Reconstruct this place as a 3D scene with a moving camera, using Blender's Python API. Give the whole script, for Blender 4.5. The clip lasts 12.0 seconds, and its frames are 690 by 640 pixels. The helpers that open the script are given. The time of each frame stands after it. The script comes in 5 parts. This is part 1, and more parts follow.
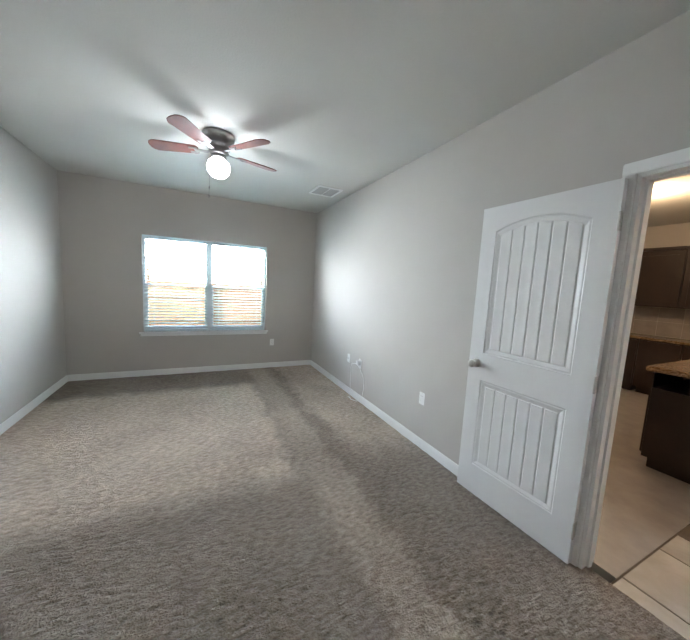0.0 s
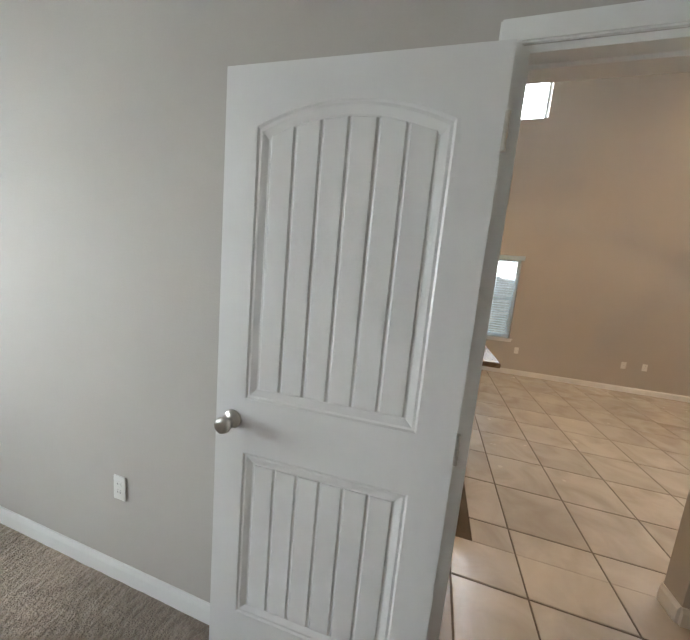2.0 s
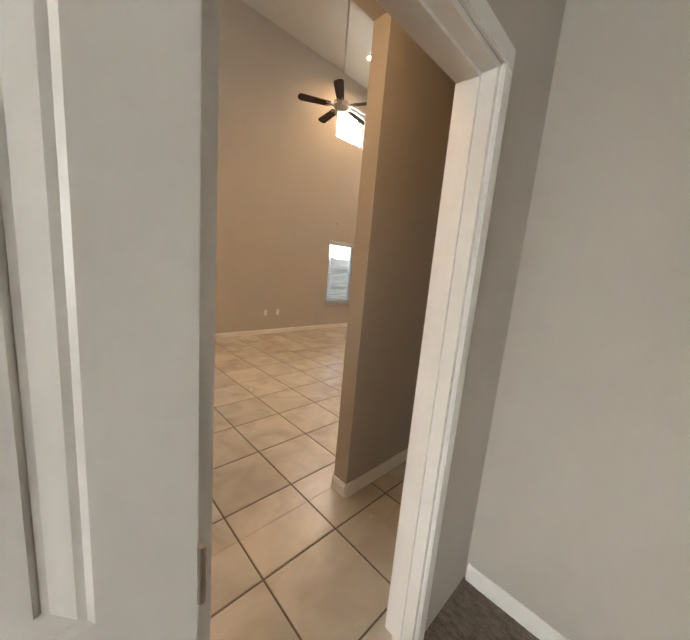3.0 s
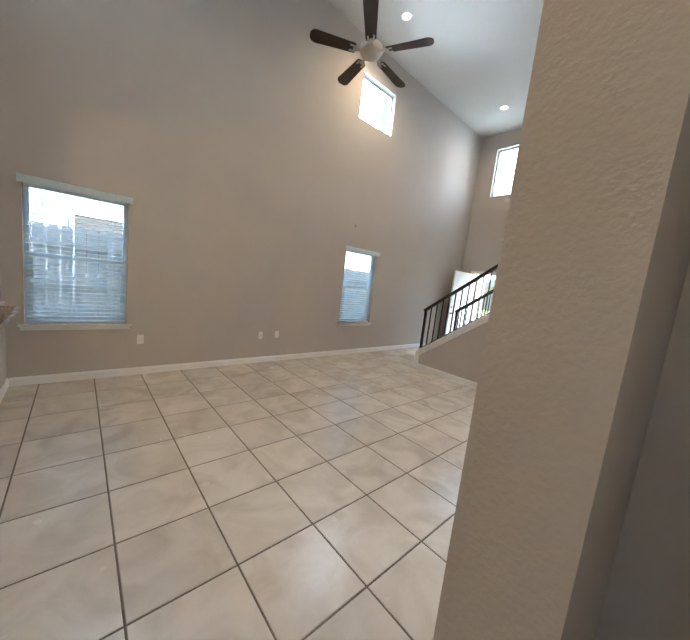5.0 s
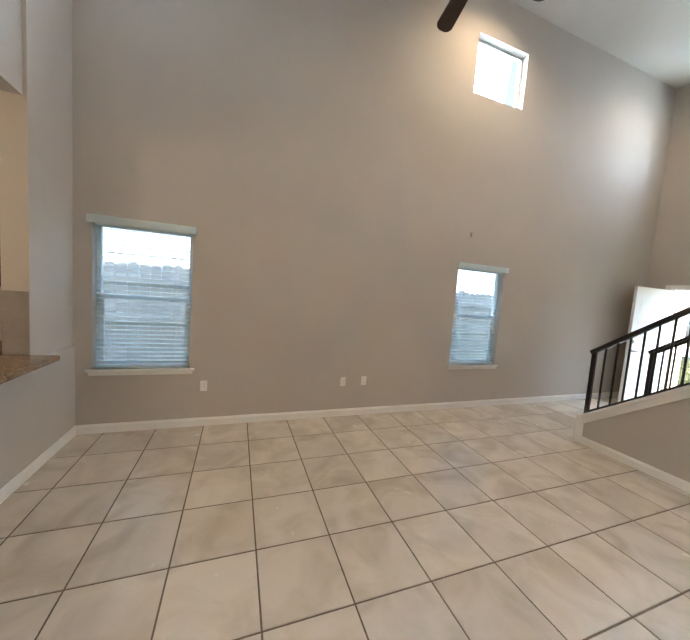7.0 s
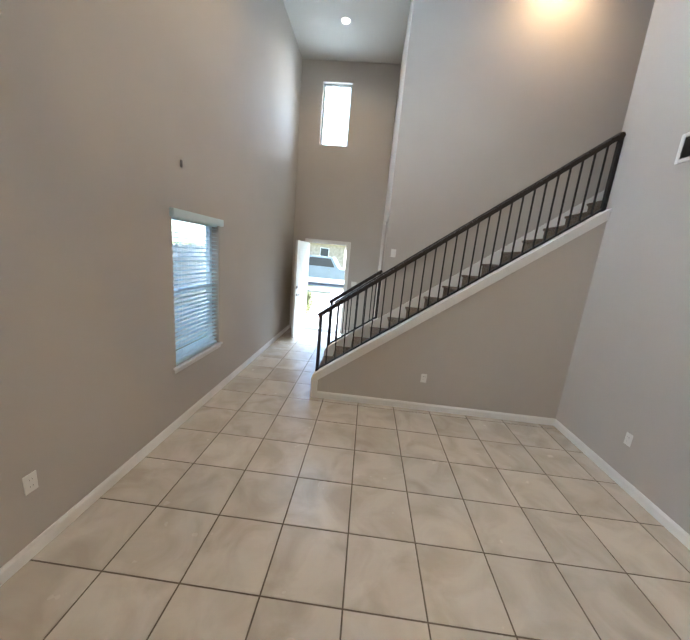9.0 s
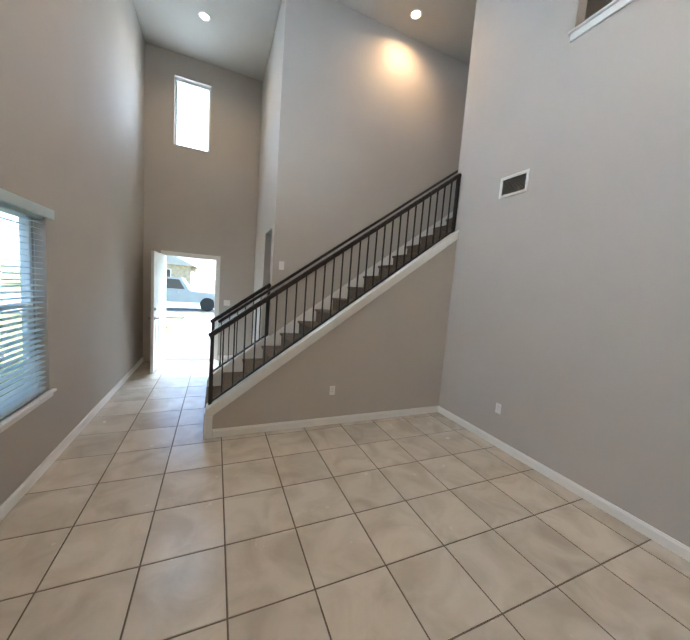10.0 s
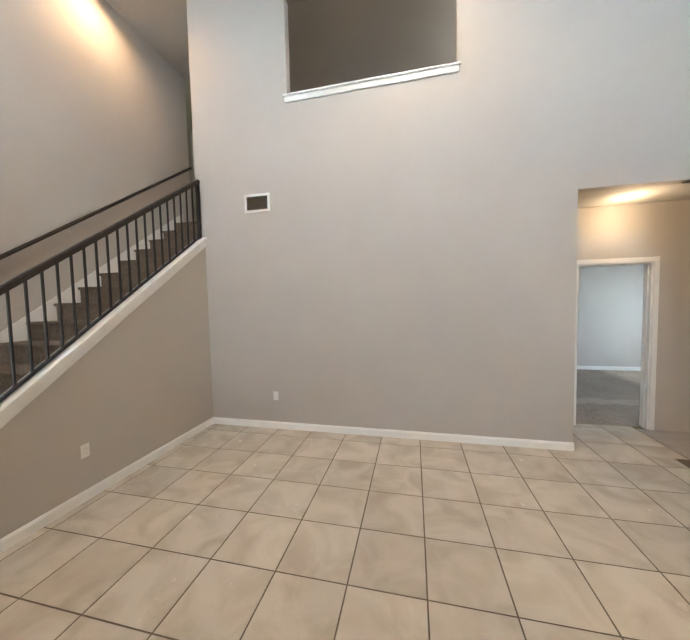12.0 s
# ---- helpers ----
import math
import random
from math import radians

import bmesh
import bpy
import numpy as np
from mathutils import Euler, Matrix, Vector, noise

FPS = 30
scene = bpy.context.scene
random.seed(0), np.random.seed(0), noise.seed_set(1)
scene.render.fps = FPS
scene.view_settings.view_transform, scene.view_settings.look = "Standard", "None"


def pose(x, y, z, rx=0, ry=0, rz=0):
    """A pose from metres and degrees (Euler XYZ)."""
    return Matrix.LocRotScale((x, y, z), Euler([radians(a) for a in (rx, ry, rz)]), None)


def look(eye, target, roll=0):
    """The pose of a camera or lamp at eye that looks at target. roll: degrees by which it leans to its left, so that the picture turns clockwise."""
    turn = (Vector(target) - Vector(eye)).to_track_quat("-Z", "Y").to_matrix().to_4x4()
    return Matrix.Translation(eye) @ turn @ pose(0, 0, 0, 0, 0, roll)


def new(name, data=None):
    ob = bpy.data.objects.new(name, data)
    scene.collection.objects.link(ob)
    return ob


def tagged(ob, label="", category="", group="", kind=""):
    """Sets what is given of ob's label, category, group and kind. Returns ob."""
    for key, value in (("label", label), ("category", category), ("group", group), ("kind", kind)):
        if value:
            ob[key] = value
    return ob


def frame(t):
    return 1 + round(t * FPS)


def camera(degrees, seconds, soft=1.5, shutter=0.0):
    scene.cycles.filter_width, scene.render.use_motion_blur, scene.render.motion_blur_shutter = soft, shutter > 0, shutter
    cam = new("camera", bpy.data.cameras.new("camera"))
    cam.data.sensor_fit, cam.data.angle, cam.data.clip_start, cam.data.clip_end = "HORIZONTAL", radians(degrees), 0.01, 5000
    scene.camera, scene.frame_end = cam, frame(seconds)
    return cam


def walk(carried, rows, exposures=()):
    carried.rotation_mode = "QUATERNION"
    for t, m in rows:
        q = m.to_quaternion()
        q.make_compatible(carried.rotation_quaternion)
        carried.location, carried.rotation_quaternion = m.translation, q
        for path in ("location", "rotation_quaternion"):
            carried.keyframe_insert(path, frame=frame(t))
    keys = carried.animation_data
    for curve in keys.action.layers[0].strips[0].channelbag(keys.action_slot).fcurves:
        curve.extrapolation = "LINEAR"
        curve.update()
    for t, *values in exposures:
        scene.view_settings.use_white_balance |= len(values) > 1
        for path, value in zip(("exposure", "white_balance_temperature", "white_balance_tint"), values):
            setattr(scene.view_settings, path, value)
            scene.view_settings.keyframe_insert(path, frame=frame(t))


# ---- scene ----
EXPOSURES = [(0, 2.65, 6200, 10), (0.5, 2.6, 6800, 11), (1.5, 2.45, 6900, 11), (2.0, 2.5, 6600, 11), (2.5, 2.5, 7300, 13), (3.2, 2.6, 7800, 16), (4.8, 2.6, 5500, 6), (6.0, 2.6, 5650, 6), (7.7, 2.7, 5750, 6), (9.3, 2.4, 5450, 5), (10.5, 2.3, 5650, 5), (12, 2.7, 5950, 7)]
cam = camera(97.6, 12.0, soft=1.6)
PATH = [
    (0, (0.493, -7.034, 1.464), (-1.289, -6.153, 1.244), 3.1),
    (0.5, (0.205, -6.798, 1.449), (-1.548, -5.859, 1.234), 2.5),
    (1, (-0.187, -6.781, 1.527), (-1.599, -5.379, 1.318), 4.5),
    (1.5, (-0.422, -6.403, 1.465), (-1.448, -4.699, 1.261), 3.2),
    (1.6, (-0.430, -6.282, 1.368), (-1.379, -4.528, 1.219), 4.0),
    (2, (-0.388, -6.053, 1.472), (-0.941, -4.152, 1.195), 5.2),
    (2.3, (-0.308, -5.931, 1.456), (-0.547, -3.962, 1.200), 4.6),
    (2.6, (-0.347, -5.927, 1.437), (-0.051, -3.952, 1.324), 5.6),
    (2.9, (-0.440, -5.709, 1.467), (0.791, -4.164, 1.159), 4.5),
    (3.2, (-0.222, -5.311, 1.433), (1.250, -3.988, 1.143), 5.4),
    (4.8, (0.518, -4.523, 1.458), (1.876, -3.075, 1.217), 5.3),
    (5, (0.544, -4.420, 1.442), (1.868, -2.942, 1.193), 6.5),
    (5.5, (0.577, -4.356, 1.441), (1.752, -2.748, 1.256), 5.9),
    (6, (0.765, -4.129, 1.592), (1.735, -2.394, 1.370), 5.4),
    (6.5, (0.952, -3.729, 1.625), (1.726, -1.895, 1.431), 6.3),
    (7, (1.426, -3.523, 1.540), (2.105, -1.649, 1.376), 4.2),
    (7.5, (1.632, -3.139, 1.535), (2.556, -1.381, 1.304), 3.0),
    (7.7, (1.569, -3.112, 1.593), (2.725, -1.495, 1.374), 4.5),
    (9.3, (1.802, -1.548, 1.855), (3.765, -1.697, 1.501), 6.7),
    (9.5, (1.954, -1.492, 1.735), (3.917, -1.781, 1.485), 7.8),
    (10, (1.998, -1.252, 1.663), (3.823, -2.043, 1.462), 4.3),
    (10.5, (2.156, -1.341, 1.662), (3.840, -2.406, 1.484), 1.7),
    (11, (2.271, -1.120, 1.645), (3.624, -2.582, 1.460), 0.5),
    (11.5, (2.353, -0.808, 1.645), (3.273, -2.578, 1.501), -0.6),
    (11.7, (2.359, -0.859, 1.636), (3.192, -2.674, 1.512), -0.5),
    (12, (2.566, -0.627, 1.640), (3.008, -2.574, 1.532), -1.2),
]
walk(cam, [(t, look(eye, target, roll)) for t, eye, target, roll in PATH], EXPOSURES)

# ---- light ----
world = bpy.data.worlds.new("sky")
scene.world = world
world.use_nodes = True
wn = world.node_tree.nodes
wl = world.node_tree.links
sky = wn.new("ShaderNodeTexSky")
sky.sky_type, sky.sun_disc = "NISHITA", False
sky.sun_elevation, sky.sun_rotation = radians(49), radians(157)
bg = wn["Background"]
bg.inputs["Strength"].default_value = 0.15
wl.new(sky.outputs[0], bg.inputs["Color"])


def sun_lamp():
    d = bpy.data.lights.new("sun", "SUN")
    d.energy, d.angle, d.color = 5.0, radians(0.6), (1.0, 0.96, 0.9)
    ob = new("sun", d)
    ob.matrix_world = look((11.5, -16, 15), (6.5, -4, 0))
    return ob


sun_lamp()


def area_light(name, eye, target, width, height, power, colour):
    d = bpy.data.lights.new(name, "AREA")
    d.shape, d.size, d.size_y = "RECTANGLE", width, height
    d.energy, d.color = power, colour
    ob = new(name, d)
    ob.matrix_world = look(eye, target)
    return ob


def bulb(name, place, power, colour, radius=0.05):
    d = bpy.data.lights.new(name, "POINT")
    d.energy, d.color, d.shadow_soft_size = power, colour, radius
    ob = new(name, d)
    ob.location = place
    return ob


def downlight(name, place, power, colour, degrees=110):
    d = bpy.data.lights.new(name, "SPOT")
    d.energy, d.color, d.shadow_soft_size = power, colour, 0.06
    d.spot_size, d.spot_blend = radians(degrees), 0.9
    ob = new(name, d)
    ob.location = place
    return ob


DAY = (0.86, 0.94, 1.0)
WARM = (1.0, 0.69, 0.40)
# daylight outside the openings: area lamps standing in for the bright hazy sky
area_light("daylight_bedroom", (-4.83, -6.86, 1.70), (-3, -6.86, 1.5), 1.6, 0.62, 19, DAY)
area_light("daylight_high_1", (0.57, 0.75, 5.25), (0.57, -1, 5.0), 1.7, 1.9, 54, DAY)
area_light("daylight_high_2", (4.73, 0.75, 5.25), (4.73, -1, 5.0), 1.7, 1.9, 54, DAY)
area_light("daylight_foyer", (9.55, -0.76, 5.2), (7.5, -0.76, 4.9), 1.5, 2.0, 24, DAY)
# added lamp hidden above the door top, aimed down at the foyer floor
area_light("daylight_door", (9.3, -0.8, 2.75), (7.6, -0.9, 0.0), 1.0, 0.8, 75, DAY)
# lamps that the rooms have
bulb("bedroom_fan_bulb", (-2.52, -6.862, 2.43), 2.3, (0.9, 0.96, 1.0), 0.07)
downlight("great_room_downlight", (4.4, -0.75, 5.63), 28, WARM, 150)
downlight("great_room_downlight_2", (2.5, -3.3, 5.63), 28, WARM, 150)
downlight("foyer_downlight", (7.64, -0.97, 5.63), 13, WARM, 150)
downlight("stair_downlight", (6.1, -3.78, 5.63), 18, (1.0, 0.6, 0.3), 165)
bulb("kitchen_bulb", (-1.3, -2.2, 2.5), 8, WARM, 0.08)
# fill light added in the small hall, with no fixture
bulb("hall_fill", (0.2, -4.7, 2.6), 1.6, WARM, 0.06)
# unseen fill added to brighten the loft behind the overlook
bulb("loft_fill", (1.0, -5.6, 5.2), 5, (1.0, 0.9, 0.78), 0.08)

# ---- materials ----


def material(name, colour, rough=0.6, metal=0.0, grain=60.0, vary=0.06, bump=0.02, blotch=2.0, blotch_vary=0.05, spec=0.5):
    """Base colour broken up at two scales, with a fine relief."""
    m = bpy.data.materials.new(name)
    m.use_nodes = True
    nt = m.node_tree
    b = nt.nodes["Principled BSDF"]
    geo = nt.nodes.new("ShaderNodeNewGeometry")
    n1 = nt.nodes.new("ShaderNodeTexNoise")
    n1.inputs["Scale"].default_value, n1.inputs["Detail"].default_value = grain, 4
    n2 = nt.nodes.new("ShaderNodeTexNoise")
    n2.inputs["Scale"].default_value, n2.inputs["Detail"].default_value = blotch, 3
    for n in (n1, n2):
        nt.links.new(geo.outputs["Position"], n.inputs["Vector"])
    r1 = nt.nodes.new("ShaderNodeMapRange")
    r1.inputs["To Min"].default_value, r1.inputs["To Max"].default_value = 1 - vary, 1 + vary
    nt.links.new(n1.outputs["Fac"], r1.inputs["Value"])
    r2 = nt.nodes.new("ShaderNodeMapRange")
    r2.inputs["From Min"].default_value, r2.inputs["From Max"].default_value = 0.3, 0.7
    r2.inputs["To Min"].default_value, r2.inputs["To Max"].default_value = 1 - blotch_vary, 1 + blotch_vary
    nt.links.new(n2.outputs["Fac"], r2.inputs["Value"])
    mul = nt.nodes.new("ShaderNodeMath")
    mul.operation = "MULTIPLY"
    nt.links.new(r1.outputs[0], mul.inputs[0])
    nt.links.new(r2.outputs[0], mul.inputs[1])
    vm = nt.nodes.new("ShaderNodeVectorMath")
    vm.operation = "SCALE"
    vm.inputs[0].default_value = colour[:3]
    nt.links.new(mul.outputs[0], vm.inputs["Scale"])
    nt.links.new(vm.outputs[0], b.inputs["Base Color"])
    b.inputs["Roughness"].default_value = rough
    b.inputs["Metallic"].default_value = metal
    b.inputs["Specular IOR Level"].default_value = spec
    if bump:
        bp = nt.nodes.new("ShaderNodeBump")
        bp.inputs["Strength"].default_value, bp.inputs["Distance"].default_value = bump, 0.01
        nt.links.new(n1.outputs["Fac"], bp.inputs["Height"])
        nt.links.new(bp.outputs[0], b.inputs["Normal"])
    return m


M_WALL = material("wall_paint_greige", (0.50, 0.465, 0.425), 0.75, grain=140, vary=0.02, bump=0.12, blotch=1.3, blotch_vary=0.025, spec=0.3)
M_CEIL = material("ceiling_paint", (0.60, 0.58, 0.54), 0.85, grain=90, vary=0.03, bump=0.2, blotch=1.0, blotch_vary=0.03, spec=0.2)
M_TRIM = material("white_semi_gloss_trim", (0.80, 0.79, 0.77), 0.35, grain=30, vary=0.015, bump=0.02, blotch=4, blotch_vary=0.02)
M_DOOR = material("white_door_paint", (0.74, 0.725, 0.71), 0.38, grain=40, vary=0.015, bump=0.02, blotch=3, blotch_vary=0.02)
M_VINYL = material("white_vinyl", (0.78, 0.83, 0.84), 0.4, grain=30, vary=0.01, bump=0.0, blotch=5, blotch_vary=0.02)
M_BLIND = material("white_blind_slat", (0.76, 0.84, 0.86), 0.5, grain=30, vary=0.02, bump=0.0, blotch=8, blotch_vary=0.03)
tree = M_BLIND.node_tree
glow = tree.nodes.new("ShaderNodeBsdfTranslucent")
glow.inputs["Color"].default_value = (0.72, 0.86, 0.88, 1)
blend = tree.nodes.new("ShaderNodeMixShader")
blend.inputs["Fac"].default_value = 0.6
tree.links.new(tree.nodes["Principled BSDF"].outputs[0], blend.inputs[1])
tree.links.new(glow.outputs[0], blend.inputs[2])
tree.links.new(blend.outputs[0], tree.nodes["Material Output"].inputs["Surface"])
M_PLATE = material("white_plastic_plate", (0.80, 0.79, 0.76), 0.35, grain=20, vary=0.01, bump=0.0)
# grey that paints the shade behind the ceiling vent's louvres
M_VENT_SHADE = material("grey_louvre_shadow", (0.30, 0.29, 0.28), 0.7, bump=0.0)
M_LOUVRE = material("grey_louvre", (0.46, 0.45, 0.44), 0.55, bump=0.0)
M_SLOT = material("dark_slot", (0.06, 0.055, 0.05), 0.6, bump=0.0)
M_BLACK = material("black_painted_iron", (0.012, 0.012, 0.014), 0.38, grain=200, vary=0.2, bump=0.05, blotch=6, blotch_vary=0.15)
M_RAILWOOD = material("espresso_stained_rail", (0.018, 0.012, 0.010), 0.3, grain=50, vary=0.25, bump=0.03, blotch=5, blotch_vary=0.2)
M_NICKEL = material("brushed_nickel", (0.55, 0.52, 0.48), 0.28, metal=1.0, grain=150, vary=0.06, bump=0.02)
M_PEWTER = material("pewter_metal", (0.33, 0.31, 0.30), 0.32, metal=1.0, grain=150, vary=0.06, bump=0.02)
M_CHROME = material("chrome", (0.75, 0.75, 0.76), 0.08, metal=1.0, bump=0.0, vary=0.01)
M_CABINET = material("espresso_cabinet_wood", (0.022, 0.011, 0.008), 0.42, grain=35, vary=0.3, bump=0.05, blotch=4, blotch_vary=0.25)
M_BLADE_RED = material("cherry_fan_blade", (0.16, 0.036, 0.024), 0.3, grain=45, vary=0.25, bump=0.03, blotch=6, blotch_vary=0.2)
M_BLADE_DARK = material("dark_walnut_fan_blade", (0.035, 0.02, 0.015), 0.35, grain=45, vary=0.25, bump=0.03, blotch=6, blotch_vary=0.2)
M_GROUT = material("brown_grout", (0.125, 0.098, 0.073), 0.9, grain=250, vary=0.2, bump=0.2, blotch=5, blotch_vary=0.2)
M_SPLASH = material("grey_backsplash_tile", (0.30, 0.27, 0.25), 0.35, grain=25, vary=0.05, bump=0.03, blotch=7, blotch_vary=0.1)
M_FENCE = material("weathered_cedar_board", (0.27, 0.14, 0.065), 0.85, grain=30, vary=0.2, bump=0.2, blotch=3, blotch_vary=0.2)
M_LAWN = material("pale_lawn", (0.20, 0.20, 0.07), 0.95, grain=80, vary=0.4, bump=0.6, blotch=1.5, blotch_vary=0.3)
M_CONCRETE = material("concrete", (0.46, 0.44, 0.41), 0.85, grain=90, vary=0.1, bump=0.15, blotch=1.5, blotch_vary=0.1)
M_ASPHALT = material("pale_worn_road", (0.34, 0.33, 0.31), 0.9, grain=150, vary=0.2, bump=0.3, blotch=0.7, blotch_vary=0.15)
M_BRICKWALL = material("tan_brick", (0.45, 0.36, 0.27), 0.85, grain=40, vary=0.2, bump=0.2, blotch=3, blotch_vary=0.2)
M_SIDING = material("pale_siding", (0.66, 0.64, 0.60), 0.8, grain=10, vary=0.05, bump=0.0)
M_GREYSIDING = material("blue_grey_lap_siding", (0.31, 0.33, 0.35), 0.8, grain=10, vary=0.05, bump=0.0)
M_ROOF = material("grey_shingle_roof", (0.42, 0.40, 0.38), 0.9, grain=30, vary=0.25, bump=0.3)
M_TRUCK = material("blue_grey_car_paint", (0.30, 0.33, 0.35), 0.2, grain=20, vary=0.03, bump=0.0)
M_TYRE = material("tyre_rubber", (0.02, 0.02, 0.02), 0.85, bump=0.05)
M_LEAF = material("shrub_leaf", (0.12, 0.12, 0.045), 0.7, grain=20, vary=0.35, bump=0.0, blotch=8, blotch_vary=0.3)
M_BARK = material("bark", (0.12, 0.09, 0.06), 0.9, grain=40, vary=0.3, bump=0.4)
M_GREYBOARD = material("pale_weathered_board", (0.62, 0.60, 0.58), 0.8, grain=20, vary=0.12, bump=0.1, blotch=2, blotch_vary=0.15)


def let_light_through(m, share):
    """Thin plastic: part of the light that falls on it shines through."""
    nt = m.node_tree
    out, b = nt.nodes["Material Output"], nt.nodes["Principled BSDF"]
    tr = nt.nodes.new("ShaderNodeBsdfTranslucent")
    tr.inputs["Color"].default_value = (0.80, 0.90, 0.92, 1)
    mix = nt.nodes.new("ShaderNodeMixShader")
    mix.inputs[0].default_value = share
    nt.links.new(b.outputs[0], mix.inputs[1])
    nt.links.new(tr.outputs[0], mix.inputs[2])
    nt.links.new(mix.outputs[0], out.inputs["Surface"])


let_light_through(M_BLIND, 0.4)


def glass_material():
    m = bpy.data.materials.new("window_glass")
    m.use_nodes = True
    b = m.node_tree.nodes["Principled BSDF"]
    b.inputs["Transmission Weight"].default_value = 1.0
    b.inputs["Roughness"].default_value = 0.0
    b.inputs["IOR"].default_value = 1.05
    b.inputs["Base Color"].default_value = (0.93, 0.98, 0.98, 1)
    return m


def glow_material(name, colour, strength):
    m = bpy.data.materials.new(name)
    m.use_nodes = True
    b = m.node_tree.nodes["Principled BSDF"]
    b.inputs["Base Color"].default_value = (*colour, 1)
    b.inputs["Emission Color"].default_value = (*colour, 1)
    b.inputs["Emission Strength"].default_value = strength
    return m


M_GLASS = glass_material()
M_GLOBE = glow_material("lit_frosted_globe", (0.86, 0.95, 1.0), 2.6)
M_LAMP_WARM = glow_material("lit_downlight_lens", (1.0, 0.78, 0.5), 2.6)
M_SKYGLOW = glow_material("hazy_bright_sky", (0.93, 0.97, 1.0), 2.6)


def tile_material():
    """Cream ceramic floor tile: a cloudy glaze that differs from tile to tile."""
    m = bpy.data.materials.new("cream_floor_tile")
    m.use_nodes = True
    nt = m.node_tree
    b = nt.nodes["Principled BSDF"]
    geo = nt.nodes.new("ShaderNodeNewGeometry")
    info = nt.nodes.new("ShaderNodeObjectInfo")
    add = nt.nodes.new("ShaderNodeVectorMath")
    add.operation = "MULTIPLY_ADD"
    nt.links.new(info.outputs["Random"], add.inputs[0])
    add.inputs[1].default_value = (37, 17, 5)
    nt.links.new(geo.outputs["Position"], add.inputs[2])
    n = nt.nodes.new("ShaderNodeTexNoise")
    n.inputs["Scale"].default_value, n.inputs["Detail"].default_value = 3.2, 4
    n.inputs["Distortion"].default_value = 0.8
    nt.links.new(add.outputs[0], n.inputs["Vector"])
    ramp = nt.nodes.new("ShaderNodeValToRGB")
    e = ramp.color_ramp.elements
    e[0].position, e[0].color = 0.33, (0.45, 0.395, 0.325, 1)
    e[1].position, e[1].color = 0.62, (0.57, 0.52, 0.45, 1)
    nt.links.new(n.outputs["Fac"], ramp.inputs[0])
    hsv = nt.nodes.new("ShaderNodeHueSaturation")
    mr = nt.nodes.new("ShaderNodeMapRange")
    mr.inputs["To Min"].default_value, mr.inputs["To Max"].default_value = 0.93, 1.05
    nt.links.new(info.outputs["Random"], mr.inputs["Value"])
    nt.links.new(mr.outputs[0], hsv.inputs["Value"])
    nt.links.new(ramp.outputs[0], hsv.inputs["Color"])
    nt.links.new(hsv.outputs[0], b.inputs["Base Color"])
    b.inputs["Roughness"].default_value = 0.3
    n2 = nt.nodes.new("ShaderNodeTexNoise")
    n2.inputs["Scale"].default_value = 9
    nt.links.new(add.outputs[0], n2.inputs["Vector"])
    r2 = nt.nodes.new("ShaderNodeMapRange")
    r2.inputs["To Min"].default_value, r2.inputs["To Max"].default_value = 0.2, 0.3
    nt.links.new(n2.outputs["Fac"], r2.inputs["Value"])
    nt.links.new(r2.outputs[0], b.inputs["Roughness"])
    bp = nt.nodes.new("ShaderNodeBump")
    bp.inputs["Strength"].default_value, bp.inputs["Distance"].default_value = 0.015, 0.01
    nt.links.new(n2.outputs["Fac"], bp.inputs["Height"])
    nt.links.new(bp.outputs[0], b.inputs["Normal"])
    return m


def granite_material():
    m = bpy.data.materials.new("brown_speckled_granite")
    m.use_nodes = True
    nt = m.node_tree
    b = nt.nodes["Principled BSDF"]
    geo = nt.nodes.new("ShaderNodeNewGeometry")
    v = nt.nodes.new("ShaderNodeTexVoronoi")
    v.inputs["Scale"].default_value = 150
    n = nt.nodes.new("ShaderNodeTexNoise")
    n.inputs["Scale"].default_value, n.inputs["Detail"].default_value = 64, 5
    for k in (v, n):
        nt.links.new(geo.outputs["Position"], k.inputs["Vector"])
    sep = nt.nodes.new("ShaderNodeSeparateColor")
    nt.links.new(v.outputs["Color"], sep.inputs[0])
    mix = nt.nodes.new("ShaderNodeMath")
    mix.operation = "MULTIPLY_ADD"
    nt.links.new(sep.outputs[0], mix.inputs[0])
    mix.inputs[1].default_value = 0.55
    nt.links.new(n.outputs["Fac"], mix.inputs[2])
    ramp = nt.nodes.new("ShaderNodeValToRGB")
    e = ramp.color_ramp.elements
    e[0].position, e[0].color = 0.42, (0.028, 0.017, 0.010, 1)
    e[1].position, e[1].color = 1.0, (0.36, 0.26, 0.165, 1)
    k = ramp.color_ramp.elements.new(0.66)
    k.color = (0.15, 0.085, 0.043, 1)
    nt.links.new(mix.outputs[0], ramp.inputs[0])
    nt.links.new(ramp.outputs[0], b.inputs["Base Color"])
    b.inputs["Roughness"].default_value = 0.16
    return m


